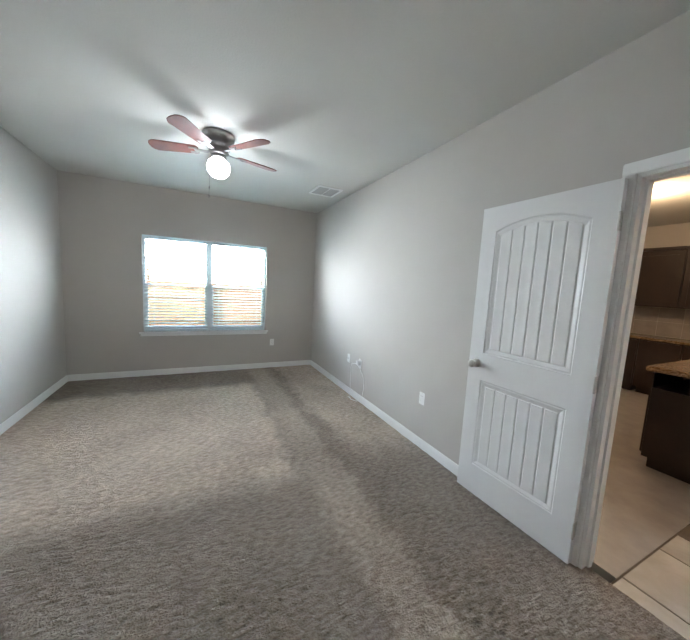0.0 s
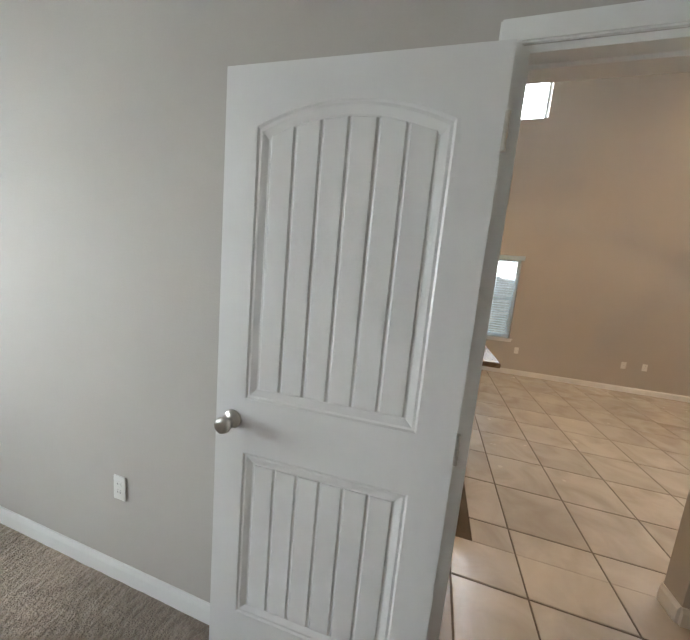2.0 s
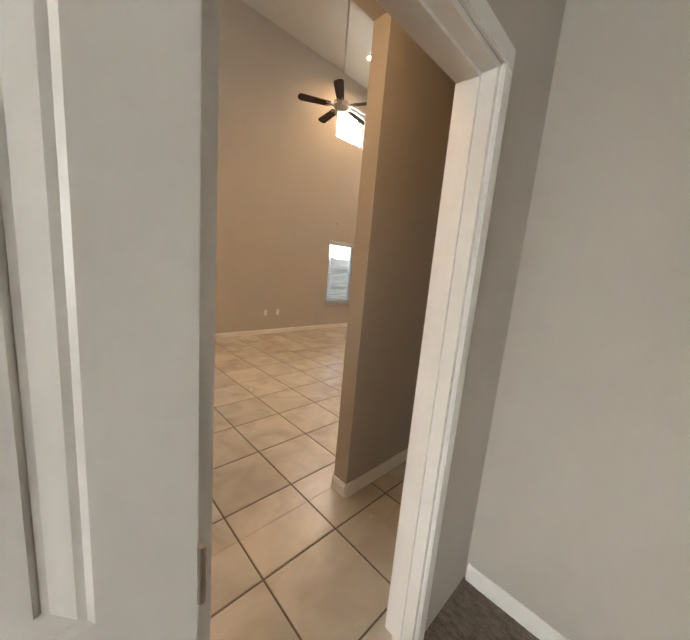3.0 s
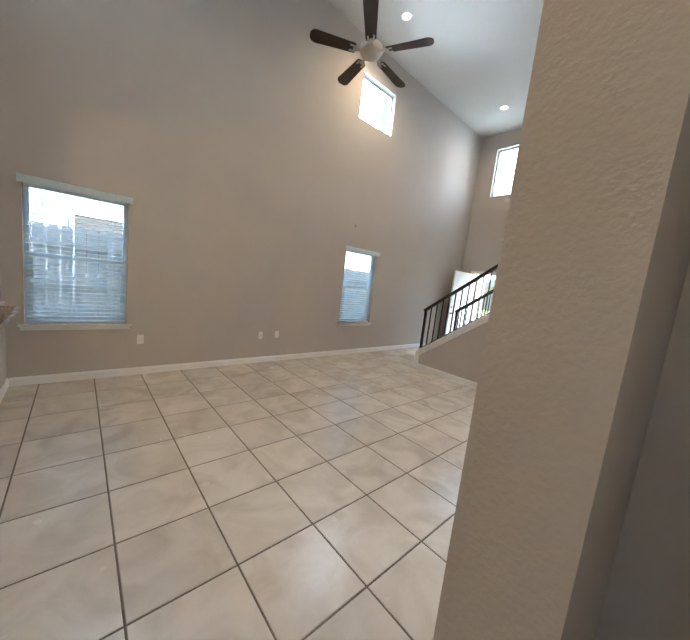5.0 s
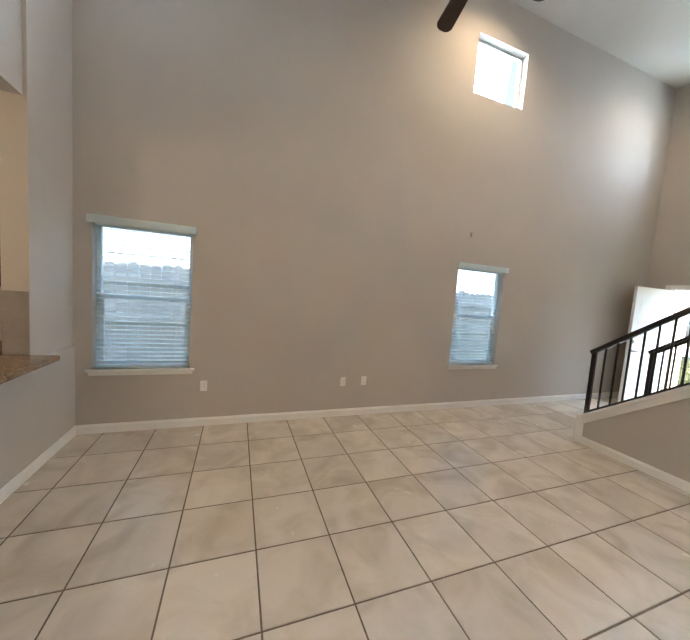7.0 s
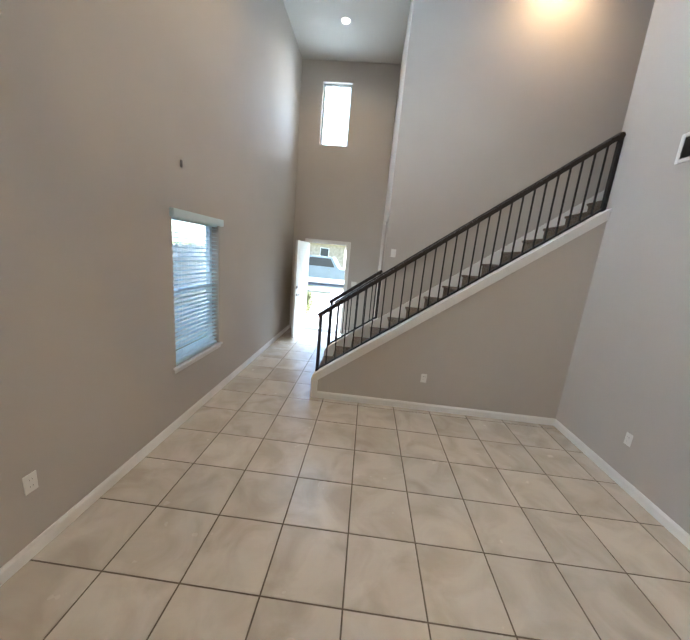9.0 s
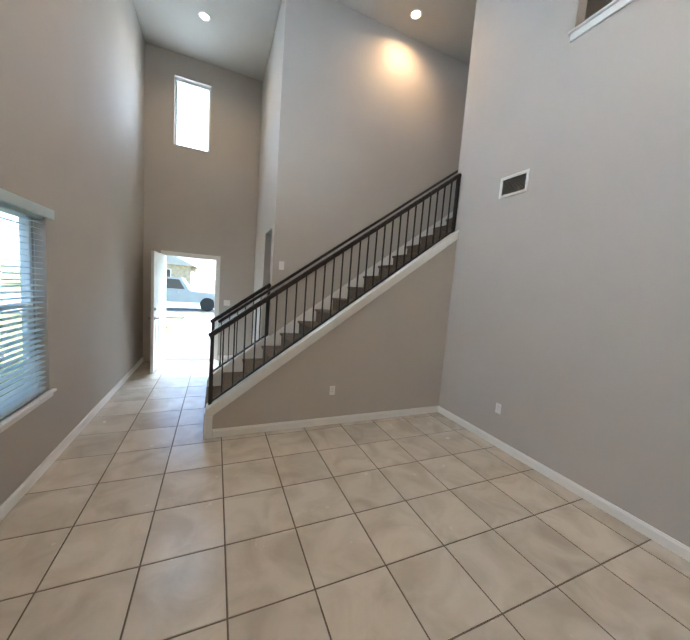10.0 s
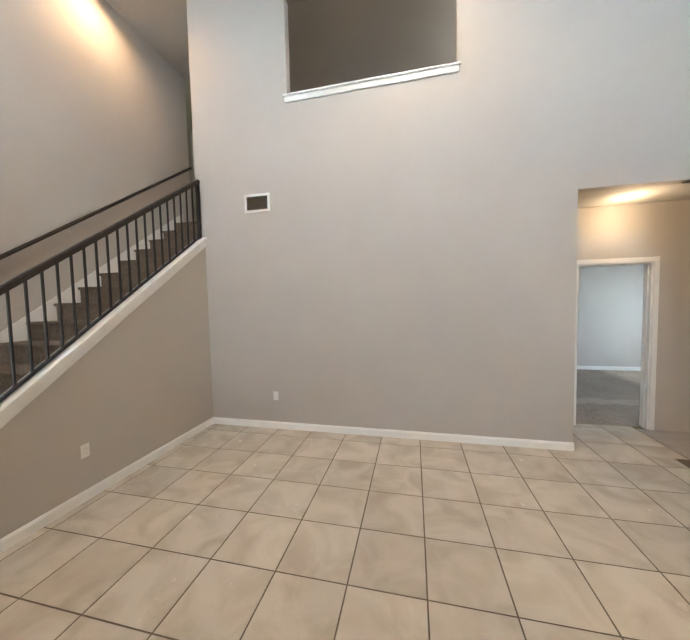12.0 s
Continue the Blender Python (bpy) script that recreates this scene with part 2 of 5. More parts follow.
def carpet_material(name, dark, light, tracks, wear=False):
    """Cut-pile carpet: fine tufts, soiled traffic lanes and brushed patches."""
    m = bpy.data.materials.new(name)
    m.use_nodes = True
    nt = m.node_tree
    b = nt.nodes["Principled BSDF"]
    geo = nt.nodes.new("ShaderNodeNewGeometry")
    fine = nt.nodes.new("ShaderNodeTexNoise")
    fine.inputs["Scale"].default_value, fine.inputs["Detail"].default_value = 120, 3
    mid = nt.nodes.new("ShaderNodeTexNoise")
    mid.inputs["Scale"].default_value, mid.inputs["Detail"].default_value = 34, 5
    big = nt.nodes.new("ShaderNodeTexNoise")
    big.inputs["Scale"].default_value, big.inputs["Detail"].default_value, big.inputs["Distortion"].default_value = 1.3, 3, 0.6
    comb = nt.nodes.new("ShaderNodeMapping")
    comb.inputs["Rotation"].default_value = (0, 0, radians(28))
    comb.inputs["Scale"].default_value = (1.3, 0.6, 1.0)
    nt.links.new(geo.outputs["Position"], comb.inputs["Vector"])
    for k in (fine, mid, big):
        nt.links.new((comb if k is mid else geo).outputs["Vector" if k is mid else "Position"], k.inputs["Vector"])
    total = None
    for k, w in ((fine, 0.5), (mid, 0.9), (big, tracks)):
        mu = nt.nodes.new("ShaderNodeMath")
        mu.operation = "MULTIPLY_ADD"
        nt.links.new(k.outputs["Fac"], mu.inputs[0])
        mu.inputs[1].default_value = w
        if total is None:
            mu.inputs[2].default_value = 0.0
        else:
            nt.links.new(total, mu.inputs[2])
        total = mu.outputs[0]
    clean = None
    if wear:
        # a bed-sized clean field with soiled lanes around it
        sway = nt.nodes.new("ShaderNodeTexNoise")
        sway.inputs["Scale"].default_value, sway.inputs["Detail"].default_value = 5.0, 4
        nt.links.new(geo.outputs["Position"], sway.inputs["Vector"])
        shift = nt.nodes.new("ShaderNodeVectorMath")
        shift.operation = "MULTIPLY_ADD"
        nt.links.new(sway.outputs["Color"], shift.inputs[0])
        shift.inputs[1].default_value = (0.3, 0.3, 0)
        nt.links.new(geo.outputs["Position"], shift.inputs[2])
        xyz = nt.nodes.new("ShaderNodeSeparateXYZ")
        nt.links.new(shift.outputs[0], xyz.inputs[0])

        def step(axis, a, b):
            mr = nt.nodes.new("ShaderNodeMapRange")
            mr.interpolation_type = "SMOOTHSTEP"
            mr.inputs["From Min"].default_value, mr.inputs["From Max"].default_value = a + 0.15, b + 0.15
            nt.links.new(xyz.outputs[axis], mr.inputs["Value"])
            return mr.outputs[0]

        def times(a, b, op="MULTIPLY"):
            mu = nt.nodes.new("ShaderNodeMath")
            mu.operation = op
            mu.use_clamp = True
            nt.links.new(a, mu.inputs[0])
            if isinstance(b, float):
                mu.inputs[1].default_value = b
            else:
                nt.links.new(b, mu.inputs[1])
            return mu.outputs[0]
        field = times(times(step("X", -4.0, -3.74), step("X", -1.45, -1.75)), step("Y", -6.24, -6.39))
        lane = times(times(step("Y", -6.33, -6.21), step("Y", -5.92, -6.03)), 0.45)
        side = times(times(step("Y", -5.90, -5.74), step("X", -1.4, -2.0)), 0.75)
        clean = times(times(field, lane, "ADD"), side, "ADD")
    ramp = nt.nodes.new("ShaderNodeValToRGB")
    e = ramp.color_ramp.elements
    mean = 0.5 * (0.5 + 0.9 + tracks) * 0.5 / 0.5
    e[0].position, e[0].color = min(0.98, 0.33 * mean), (*dark, 1)
    e[1].position, e[1].color = min(0.99, 0.72 * mean), (*light, 1)
    half = nt.nodes.new("ShaderNodeMath")
    half.operation = "MULTIPLY"
    half.inputs[1].default_value = 0.5
    nt.links.new(total, half.inputs[0])
    nt.links.new(half.outputs[0], ramp.inputs[0])
    colour = ramp.outputs[0]
    if clean is not None:
        tone = nt.nodes.new("ShaderNodeMapRange")
        tone.inputs["To Min"].default_value, tone.inputs["To Max"].default_value = 0.64, 1.28
        nt.links.new(clean, tone.inputs["Value"])
        vm = nt.nodes.new("ShaderNodeVectorMath")
        vm.operation = "SCALE"
        nt.links.new(colour, vm.inputs[0])
        nt.links.new(tone.outputs[0], vm.inputs["Scale"])
        colour = vm.outputs[0]
    nt.links.new(colour, b.inputs["Base Color"])
    b.inputs["Roughness"].default_value = 0.95
    b.inputs["Specular IOR Level"].default_value = 0.1
    b.inputs["Sheen Weight"].default_value = 0.15
    bp = nt.nodes.new("ShaderNodeBump")
    bp.inputs["Strength"].default_value, bp.inputs["Distance"].default_value = 1.0, 0.028
    nt.links.new(total, bp.inputs["Height"])
    nt.links.new(bp.outputs[0], b.inputs["Normal"])
    return m


M_TILE = tile_material()
M_GRANITE = granite_material()
M_CARPET = carpet_material("beige_bedroom_carpet", (0.19, 0.140, 0.103), (0.64, 0.525, 0.425), 0.5, True)
M_STAIRCARPET = carpet_material("brown_stair_carpet", (0.10, 0.072, 0.05), (0.27, 0.205, 0.15), 0.6)

# ---- builders ----


def box(bm, x0, x1, y0, y1, z0, z1, bevel=0.0):
    """An upright box, with its edges rounded off when bevel is given."""
    verts = [bm.verts.new((x, y, z)) for x in (x0, x1) for y in (y0, y1) for z in (z0, z1)]
    quads = ((0, 1, 3, 2), (4, 6, 7, 5), (0, 4, 5, 1), (2, 3, 7, 6), (0, 2, 6, 4), (1, 5, 7, 3))
    faces = [bm.faces.new([verts[i] for i in q]) for q in quads]
    if bevel:
        edges = list({e for f in faces for e in f.edges})
        bmesh.ops.bevel(bm, geom=edges, offset=bevel, segments=2, affect="EDGES", clamp_overlap=True)
    return verts


def rod(bm, a, b, radius, sides=12, radius2=None):
    """A round bar from a to b."""
    a, b = Vector(a), Vector(b)
    m = Matrix.Translation((a + b) / 2) @ (b - a).to_track_quat("Z", "Y").to_matrix().to_4x4()
    bmesh.ops.create_cone(bm, cap_ends=True, segments=sides, radius1=radius, radius2=radius if radius2 is None else radius2, depth=(b - a).length, matrix=m)


def bar(bm, a, b, width, height, bevel=0.003):
    """A squared bar from a to b; width is level, height upright to it."""
    a, b = Vector(a), Vector(b)
    d = (b - a)
    side = d.cross(Vector((0, 0, 1)))
    side = side.normalized() if side.length > 1e-6 else Vector((1, 0, 0))
    up = side.cross(d).normalized()
    vs = []
    for p in (a, b):
        for s, u in ((-1, -1), (1, -1), (1, 1), (-1, 1)):
            vs.append(bm.verts.new(p + side * (s * width / 2) + up * (u * height / 2)))
    fs = [bm.faces.new([vs[i] for i in q]) for q in ((0, 1, 2, 3), (7, 6, 5, 4), (0, 4, 5, 1), (1, 5, 6, 2), (2, 6, 7, 3), (3, 7, 4, 0))]
    if bevel:
        bmesh.ops.bevel(bm, geom=list({e for f in fs for e in f.edges}), offset=bevel, segments=2, affect="EDGES", clamp_overlap=True)


def lathe(bm, profile, place, sides=24, axis="z"):
    """A turned shape: profile of (radius, height) about an axis through place."""
    rings = []
    for r, h in profile:
        ring = []
        for i in range(sides):
            a = 2 * math.pi * i / sides
            p = (r * math.cos(a), r * math.sin(a), h)
            if axis == "x":
                p = (p[2], p[0], p[1])
            elif axis == "y":
                p = (p[0], p[2], p[1])
            ring.append(bm.verts.new(Vector(place) + Vector(p)))
        rings.append(ring)
    for r0, r1 in zip(rings, rings[1:]):
        for i in range(sides):
            bm.faces.new((r0[i], r0[(i + 1) % sides], r1[(i + 1) % sides], r1[i]))
    bm.faces.new(rings[0])
    bm.faces.new(rings[-1])


def prism(bm, outline, axis, lo, hi):
    """A flat outline of (a, b) drawn out along an axis from lo to hi."""
    def put(a, b, c):
        return {"x": (c, a, b), "y": (a, c, b), "z": (a, b, c)}[axis]
    v0 = [bm.verts.new(put(a, b, lo)) for a, b in outline]
    v1 = [bm.verts.new(put(a, b, hi)) for a, b in outline]
    bm.faces.new(v0)
    bm.faces.new(list(reversed(v1)))
    n = len(outline)
    for i in range(n):
        bm.faces.new((v0[i], v1[i], v1[(i + 1) % n], v0[(i + 1) % n]))


def mesh_of(name, bm, mat, smooth=False):
    bmesh.ops.recalc_face_normals(bm, faces=bm.faces)
    me = bpy.data.meshes.new(name)
    bm.to_mesh(me)
    bm.free()
    me.materials.append(mat)
    if smooth:
        for p in me.polygons:
            p.use_smooth = True
    return me


def part(name, bm, mat, parent=None, label="", smooth=False):
    ob = new(name, mesh_of(name, bm, mat, smooth))
    if parent is not None:
        ob.parent = parent
        ob.matrix_parent_inverse = parent.matrix_basis.inverted()
    if label:
        tagged(ob, label)
    return ob


def empty(name, place, label, category, group="", kind=""):
    ob = new(name)
    ob.matrix_basis = Matrix.Translation(place)
    return tagged(ob, label, category, group, kind)


def structure(name, bm, mat, label, category):
    return tagged(part(name, bm, mat), label, category, "", "structure")


def wall(name, axis, lo, hi, a0, a1, z0, z1, holes=(), mat=None, label="greige painted drywall wall", category="wall"):
    """A wall across an axis between lo and hi, from a0 to a1, with openings (a0, a1, z0, z1) cut through."""
    cuts_a = sorted({a0, a1, *[h[0] for h in holes], *[h[1] for h in holes]})
    cuts_z = sorted({z0, z1, *[h[2] for h in holes], *[h[3] for h in holes]})
    na, nz = len(cuts_a) - 1, len(cuts_z) - 1
    full = {}
    for i in range(na):
        for j in range(nz):
            ca, cz = (cuts_a[i] + cuts_a[i + 1]) / 2, (cuts_z[j] + cuts_z[j + 1]) / 2
            full[i, j] = not any(h[0] < ca < h[1] and h[2] < cz < h[3] for h in holes)
    bm = bmesh.new()
    made = {}

    def v(i, j, c):
        if (i, j, c) not in made:
            a, z, p = cuts_a[i], cuts_z[j], (lo, hi)[c]
            made[i, j, c] = bm.verts.new((p, a, z) if axis == "x" else (a, p, z))
        return made[i, j, c]
    for (i, j), solid in full.items():
        if not solid:
            continue
        for c in (0, 1):
            bm.faces.new((v(i, j, c), v(i + 1, j, c), v(i + 1, j + 1, c), v(i, j + 1, c)))
        for (di, dj), (p, q) in {(-1, 0): ((i, j), (i, j + 1)), (1, 0): ((i + 1, j), (i + 1, j + 1)), (0, -1): ((i, j), (i + 1, j)), (0, 1): ((i, j + 1), (i + 1, j + 1))}.items():
            if not full.get((i + di, j + dj), False):
                bm.faces.new((v(*p, 0), v(*q, 0), v(*q, 1), v(*p, 1)))
    return structure(name, bm, mat or M_WALL, label, category)

# ---- structure ----
H_LOW, H_HIGH, UP = 2.77, 5.66, 3.04
WIN_LOW_1, WIN_LOW_2 = (0.13, 0.982, 0.644, 2.071), (4.344, 5.196, 0.644, 2.071)
WIN_HIGH_1, WIN_HIGH_2 = (0.13, 1.005, 4.367, 5.12), (4.295, 5.17, 4.367, 5.12)
# room faces: front wall, stair knee wall, stair wall, loft wall, and the bedroom's window, door and far walls
FRONT, KNEE, STAIR, LOFT = 8.72, 5.321, 6.458, -4.272
BED_W, BED_N, BED_S = -4.648, -5.15, -8.597
wall("wall_north", "y", 0.0, 0.16, -3.1, FRONT + 0.16, 0, H_HIGH, [WIN_LOW_1, WIN_LOW_2, WIN_HIGH_1, WIN_HIGH_2], label="tall greige painted drywall wall with four windows")
DOOR_Y0, DOOR_Y1, DOOR_TOP = -1.263, -0.338, 2.078
wall("wall_front", "x", FRONT, FRONT + 0.16, -4.2, 0.0, 0, H_HIGH, [(DOOR_Y0, DOOR_Y1, 0.0, DOOR_TOP), (-1.064, -0.46, 4.093, 5.28)], label="greige foyer wall with the front door opening")
wall("wall_kitchen_header", "x", -0.20, -0.045, LOFT - 0.12, -0.62, H_LOW, H_HIGH, label="pale upper wall over the kitchen opening")
wall("wall_kitchen_stub", "x", -0.18, -0.02, -0.62, 0.0, 0, H_HIGH, label="narrow wall end beside the kitchen opening")
wall("half_wall", "x", -0.14, 0.0, -3.45, 0.0, 0, 0.875, label="painted half wall under the kitchen bar")
wall("wall_loft", "y", LOFT - 0.12, LOFT, -0.20, KNEE + 0.12, 0, H_HIGH, [(-0.20, 0.895, 0, H_LOW), (2.08, 4.075, 4.21, 5.4)], label="tall greige wall with a loft overlook opening")
wall("wall_bedroom_door", "y", BED_N, BED_N + 0.12, BED_W - 0.12, 2.2, 0, 2.82, [(-0.262, 0.54, 0, 2.07)], label="greige wall with the bedroom doorway")
wall("wall_bedroom_window", "x", BED_W - 0.12, BED_W, BED_S - 0.12, BED_N, 0, 2.82, [(-7.731, -5.992, 0.656, 2.04)], label="greige bedroom wall with a double window")
wall("wall_bedroom_south", "y", BED_S - 0.12, BED_S, BED_W, 1.12, 0, 2.82, label="long greige bedroom wall")
wall("wall_bedroom_east", "x", 1.00, 1.12, BED_S, BED_N, 0, 2.82, label="greige bedroom wall")
wall("wall_hall_east", "x", 2.1, 2.2, BED_N + 0.12, LOFT - 0.12, 0, H_LOW, label="greige end wall of the small hall")
wall("wall_kitchen_west", "x", -3.10, -3.0, BED_N + 0.12, 0.0, 0, H_LOW, label="greige kitchen wall")
wall("wall_stair", "x", STAIR, STAIR + 0.12, -5.43, -1.993, 0, H_HIGH, label="tall greige wall along the stairs")
wall("wall_foyer_south", "y", -2.113, -1.993, STAIR + 0.12, FRONT, 0, H_HIGH, [(6.667, 7.35, 0, 2.49)], label="pale foyer wall with a cased opening")
wall("wall_study_back", "y", -4.2, -4.1, STAIR + 0.12, FRONT, 0, 2.9, label="greige wall of the room beyond the foyer")
wall("wall_upstairs_back", "y", -6.9, -6.8, -0.2, FRONT + 0.16, UP, H_HIGH, label="greige upstairs hall wall")
wall("wall_upstairs_west", "x", -0.3, -0.2, -6.8, LOFT - 0.12, UP, H_HIGH, label="greige upstairs wall")
wall("wall_upstairs_east", "x", FRONT, FRONT + 0.16, -6.8, -4.2, UP, H_HIGH, label="greige upstairs wall")


def slab(name, x0, x1, y0, y1, z0, z1, mat, label, category):
    bm = bmesh.new()
    box(bm, x0, x1, y0, y1, z0, z1)
    return structure(name, bm, mat, label, category)


slab("ceiling_great_room", -0.20, FRONT + 0.16, -6.9, 0.16, H_HIGH, H_HIGH + 0.12, M_CEIL, "high textured drywall ceiling over great room and foyer", "ceiling")
slab("ceiling_kitchen", -3.1, -0.20, BED_N + 0.12, 0.0, H_LOW, H_LOW + 0.1, M_CEIL, "low drywall ceiling over the kitchen", "ceiling")
slab("ceiling_hall", -0.2, 2.2, BED_N + 0.12, LOFT - 0.12, H_LOW, H_LOW + 0.1, M_CEIL, "low drywall ceiling over the small hall", "ceiling")
slab("ceiling_bedroom", BED_W, 1.0, BED_S, BED_N, 2.71, 2.82, M_CEIL, "matt drywall bedroom ceiling", "ceiling")
slab("ceiling_study", STAIR + 0.12, FRONT, -4.1, -2.113, 2.9, 3.0, M_CEIL, "drywall ceiling beyond the foyer", "ceiling")
slab("upper_floor", -0.2, KNEE + 0.12, -6.8, LOFT - 0.12, 2.88, UP, M_STAIRCARPET, "carpeted loft floor upstairs", "floor")
slab("upper_floor_landing", KNEE + 0.12, FRONT, -6.8, -5.26, 2.88, UP, M_STAIRCARPET, "carpeted landing at the head of the stairs", "floor")
slab("floor_kitchen", -3.1, -0.14, BED_N + 0.12, 0.0, -0.12, 0.0, M_SPLASH, "tiled kitchen floor", "floor")
slab("floor_study", STAIR + 0.12, FRONT, -4.1, -2.113, -0.12, 0.0, M_STAIRCARPET, "carpeted floor beyond the foyer", "floor")

# carpet of the bedroom: a pile with soft unevenness
def carpet():
    nx, ny = 265, 175
    x0, x1, y0, y1 = BED_W, 1.0, BED_S, BED_N + 0.05
    xs, ys = np.linspace(x0, x1, nx), np.linspace(y0, y1, ny)
    verts, faces = [], []
    for y in ys:
        for x in xs:
            h = noise.noise((x * 9, y * 9, 0)) * 0.003 + noise.noise((x * 31, y * 31, 4)) * 0.003
            verts.append((x, y, 0.004 + h))
    for j in range(ny - 1):
        for i in range(nx - 1):
            a = j * nx + i
            faces.append((a, a + 1, a + nx + 1, a + nx))
    me = bpy.data.meshes.new("floor_bedroom")
    me.from_pydata(verts, [], faces)
    me.materials.append(M_CARPET)
    for p in me.polygons:
        p.use_smooth = True
    tagged(new("floor_bedroom", me), "worn beige cut-pile bedroom carpet with dark traffic marks", "carpet", "", "structure")


carpet()


def baseboard(name, pts, flip=1):
    """White skirting along a level line of wall points, standing out to the left of the run (flip -1: to the right)."""
    bm = bmesh.new()
    for a, b in zip(pts, pts[1:]):
        a, b = Vector((*a, 0)), Vector((*b, 0))
        n = Vector((0, 0, 1)).cross(b - a).normalized() * flip
        prof = ((0.0, 0.0), (0.014, 0.0), (0.014, 0.068), (0.009, 0.08), (0.007, 0.09), (0.0, 0.09))
        rings = [[bm.verts.new(p + n * d + Vector((0, 0, z))) for d, z in prof] for p in (a, b)]
        for i in range(len(prof)):
            j = (i + 1) % len(prof)
            bm.faces.new((rings[0][i], rings[0][j], rings[1][j], rings[1][i]))
        bm.faces.new(rings[0])
        bm.faces.new(rings[1])
    return structure(name, bm, M_TRIM, "white painted wood baseboard", "baseboard")


baseboard("baseboard_north", [(FRONT - 0.01, 0.0), (0.015, 0.0)])
baseboard("baseboard_half_wall", [(0.0, -0.002), (0.0, -3.45)])
baseboard("baseboard_stair", [(KNEE, LOFT + 0.015), (KNEE, -1.263)])
baseboard("baseboard_loft", [(0.895, LOFT), (KNEE, LOFT)])
baseboard("baseboard_loft_end", [(0.895, LOFT - 0.12), (0.895, LOFT)])
baseboard("baseboard_loft_back", [(2.1, LOFT - 0.12), (0.895, LOFT - 0.12)])
baseboard("baseboard_front", [(FRONT, -1.993), (FRONT, DOOR_Y0 - 0.07)])
baseboard("baseboard_foyer_south", [(7.35, -1.993), (FRONT - 0.02, -1.993)])
baseboard("baseboard_bedroom_west", [(BED_W, BED_N - 0.015), (BED_W, BED_S + 0.01)])
baseboard("baseboard_bedroom_door_wall", [(-0.335, BED_N), (BED_W, BED_N)])
baseboard("baseboard_bedroom_south", [(BED_W + 0.015, BED_S), (1.0, BED_S)])
baseboard("baseboard_bedroom_east", [(1.0, BED_S + 0.01), (1.0, BED_N - 0.01)])


def casing(name, axis, face, a0, a1, top, out, width=0.057, thick=0.016):
    """Door trim round an opening on one face of a wall; out is the way it stands proud."""
    bm = bmesh.new()
    lo, hi = sorted((face, face + out * thick))
    for s0, s1, z0, z1 in ((a0 - width, a0, 0, top), (a1, a1 + width, 0, top), (a0 - width, a1 + width, top, top + width)):
        if axis == "y":
            box(bm, s0, s1, lo, hi, z0, z1, 0.004)
        else:
            box(bm, lo, hi, s0, s1, z0, z1, 0.004)
    return structure(name, bm, M_TRIM, "white painted door casing", "trim")


def jamb(name, axis, lo, hi, a0, a1, top, thick=0.018):
    bm = bmesh.new()
    mid = (lo + hi) / 2
    for s0, s1, z0, z1 in ((a0, a0 + thick, 0, top - thick), (a1 - thick, a1, 0, top - thick), (a0, a1, top - thick, top)):
        if axis == "y":
            box(bm, s0, s1, lo, hi, z0, z1)
        else:
            box(bm, lo, hi, s0, s1, z0, z1)
    for s0, s1, z0, z1 in ((a0 + thick, a0 + thick + 0.011, 0, top - thick - 0.011), (a1 - thick - 0.011, a1 - thick, 0, top - thick - 0.011), (a0 + thick, a1 - thick, top - thick - 0.011, top - thick)):
        if axis == "y":
            box(bm, s0, s1, mid - 0.018, mid + 0.018, z0, z1)
        else:
            box(bm, mid - 0.018, mid + 0.018, s0, s1, z0, z1)
    return structure(name, bm, M_TRIM, "white painted door jamb with stop", "trim")


jamb("door_jamb_bedroom", "y", BED_N - 0.002, BED_N + 0.122, -0.262, 0.54, 2.07)
casing("door_casing_bedroom", "y", BED_N, -0.262, 0.54, 2.07, -1)
casing("door_casing_hall", "y", BED_N + 0.12, -0.262, 0.54, 2.07, 1)
jamb("door_jamb_front", "x", FRONT - 0.002, FRONT + 0.162, DOOR_Y0, DOOR_Y1, DOOR_TOP)
casing("door_casing_front", "x", FRONT, DOOR_Y0, DOOR_Y1, DOOR_TOP, -1, 0.06)
# sill cap of the loft overlook
bm = bmesh.new()
box(bm, 2.04, 4.12, LOFT - 0.15, LOFT + 0.035, 4.21, 4.235, 0.006)
box(bm, 2.06, 4.10, LOFT, LOFT + 0.018, 4.14, 4.21, 0.004)
structure("trim_loft_sill", bm, M_TRIM, "white painted sill cap on the loft overlook", "trim")

# out-of-view slab, added so no sun patch falls through the high foyer window
slab("sun_block_eave", FRONT + 0.16, FRONT + 0.70, -6.9, 0.6, H_HIGH - 0.12, H_HIGH, M_TRIM, "unseen eave slab added to keep the sun off the high foyer window", "eave")
slab("porch_roof", FRONT + 0.16, FRONT + 1.75, -2.6, 0.4, 2.95, 3.1, M_TRIM, "white boarded porch roof over the front door", "porch roof")

# ---- windows ----


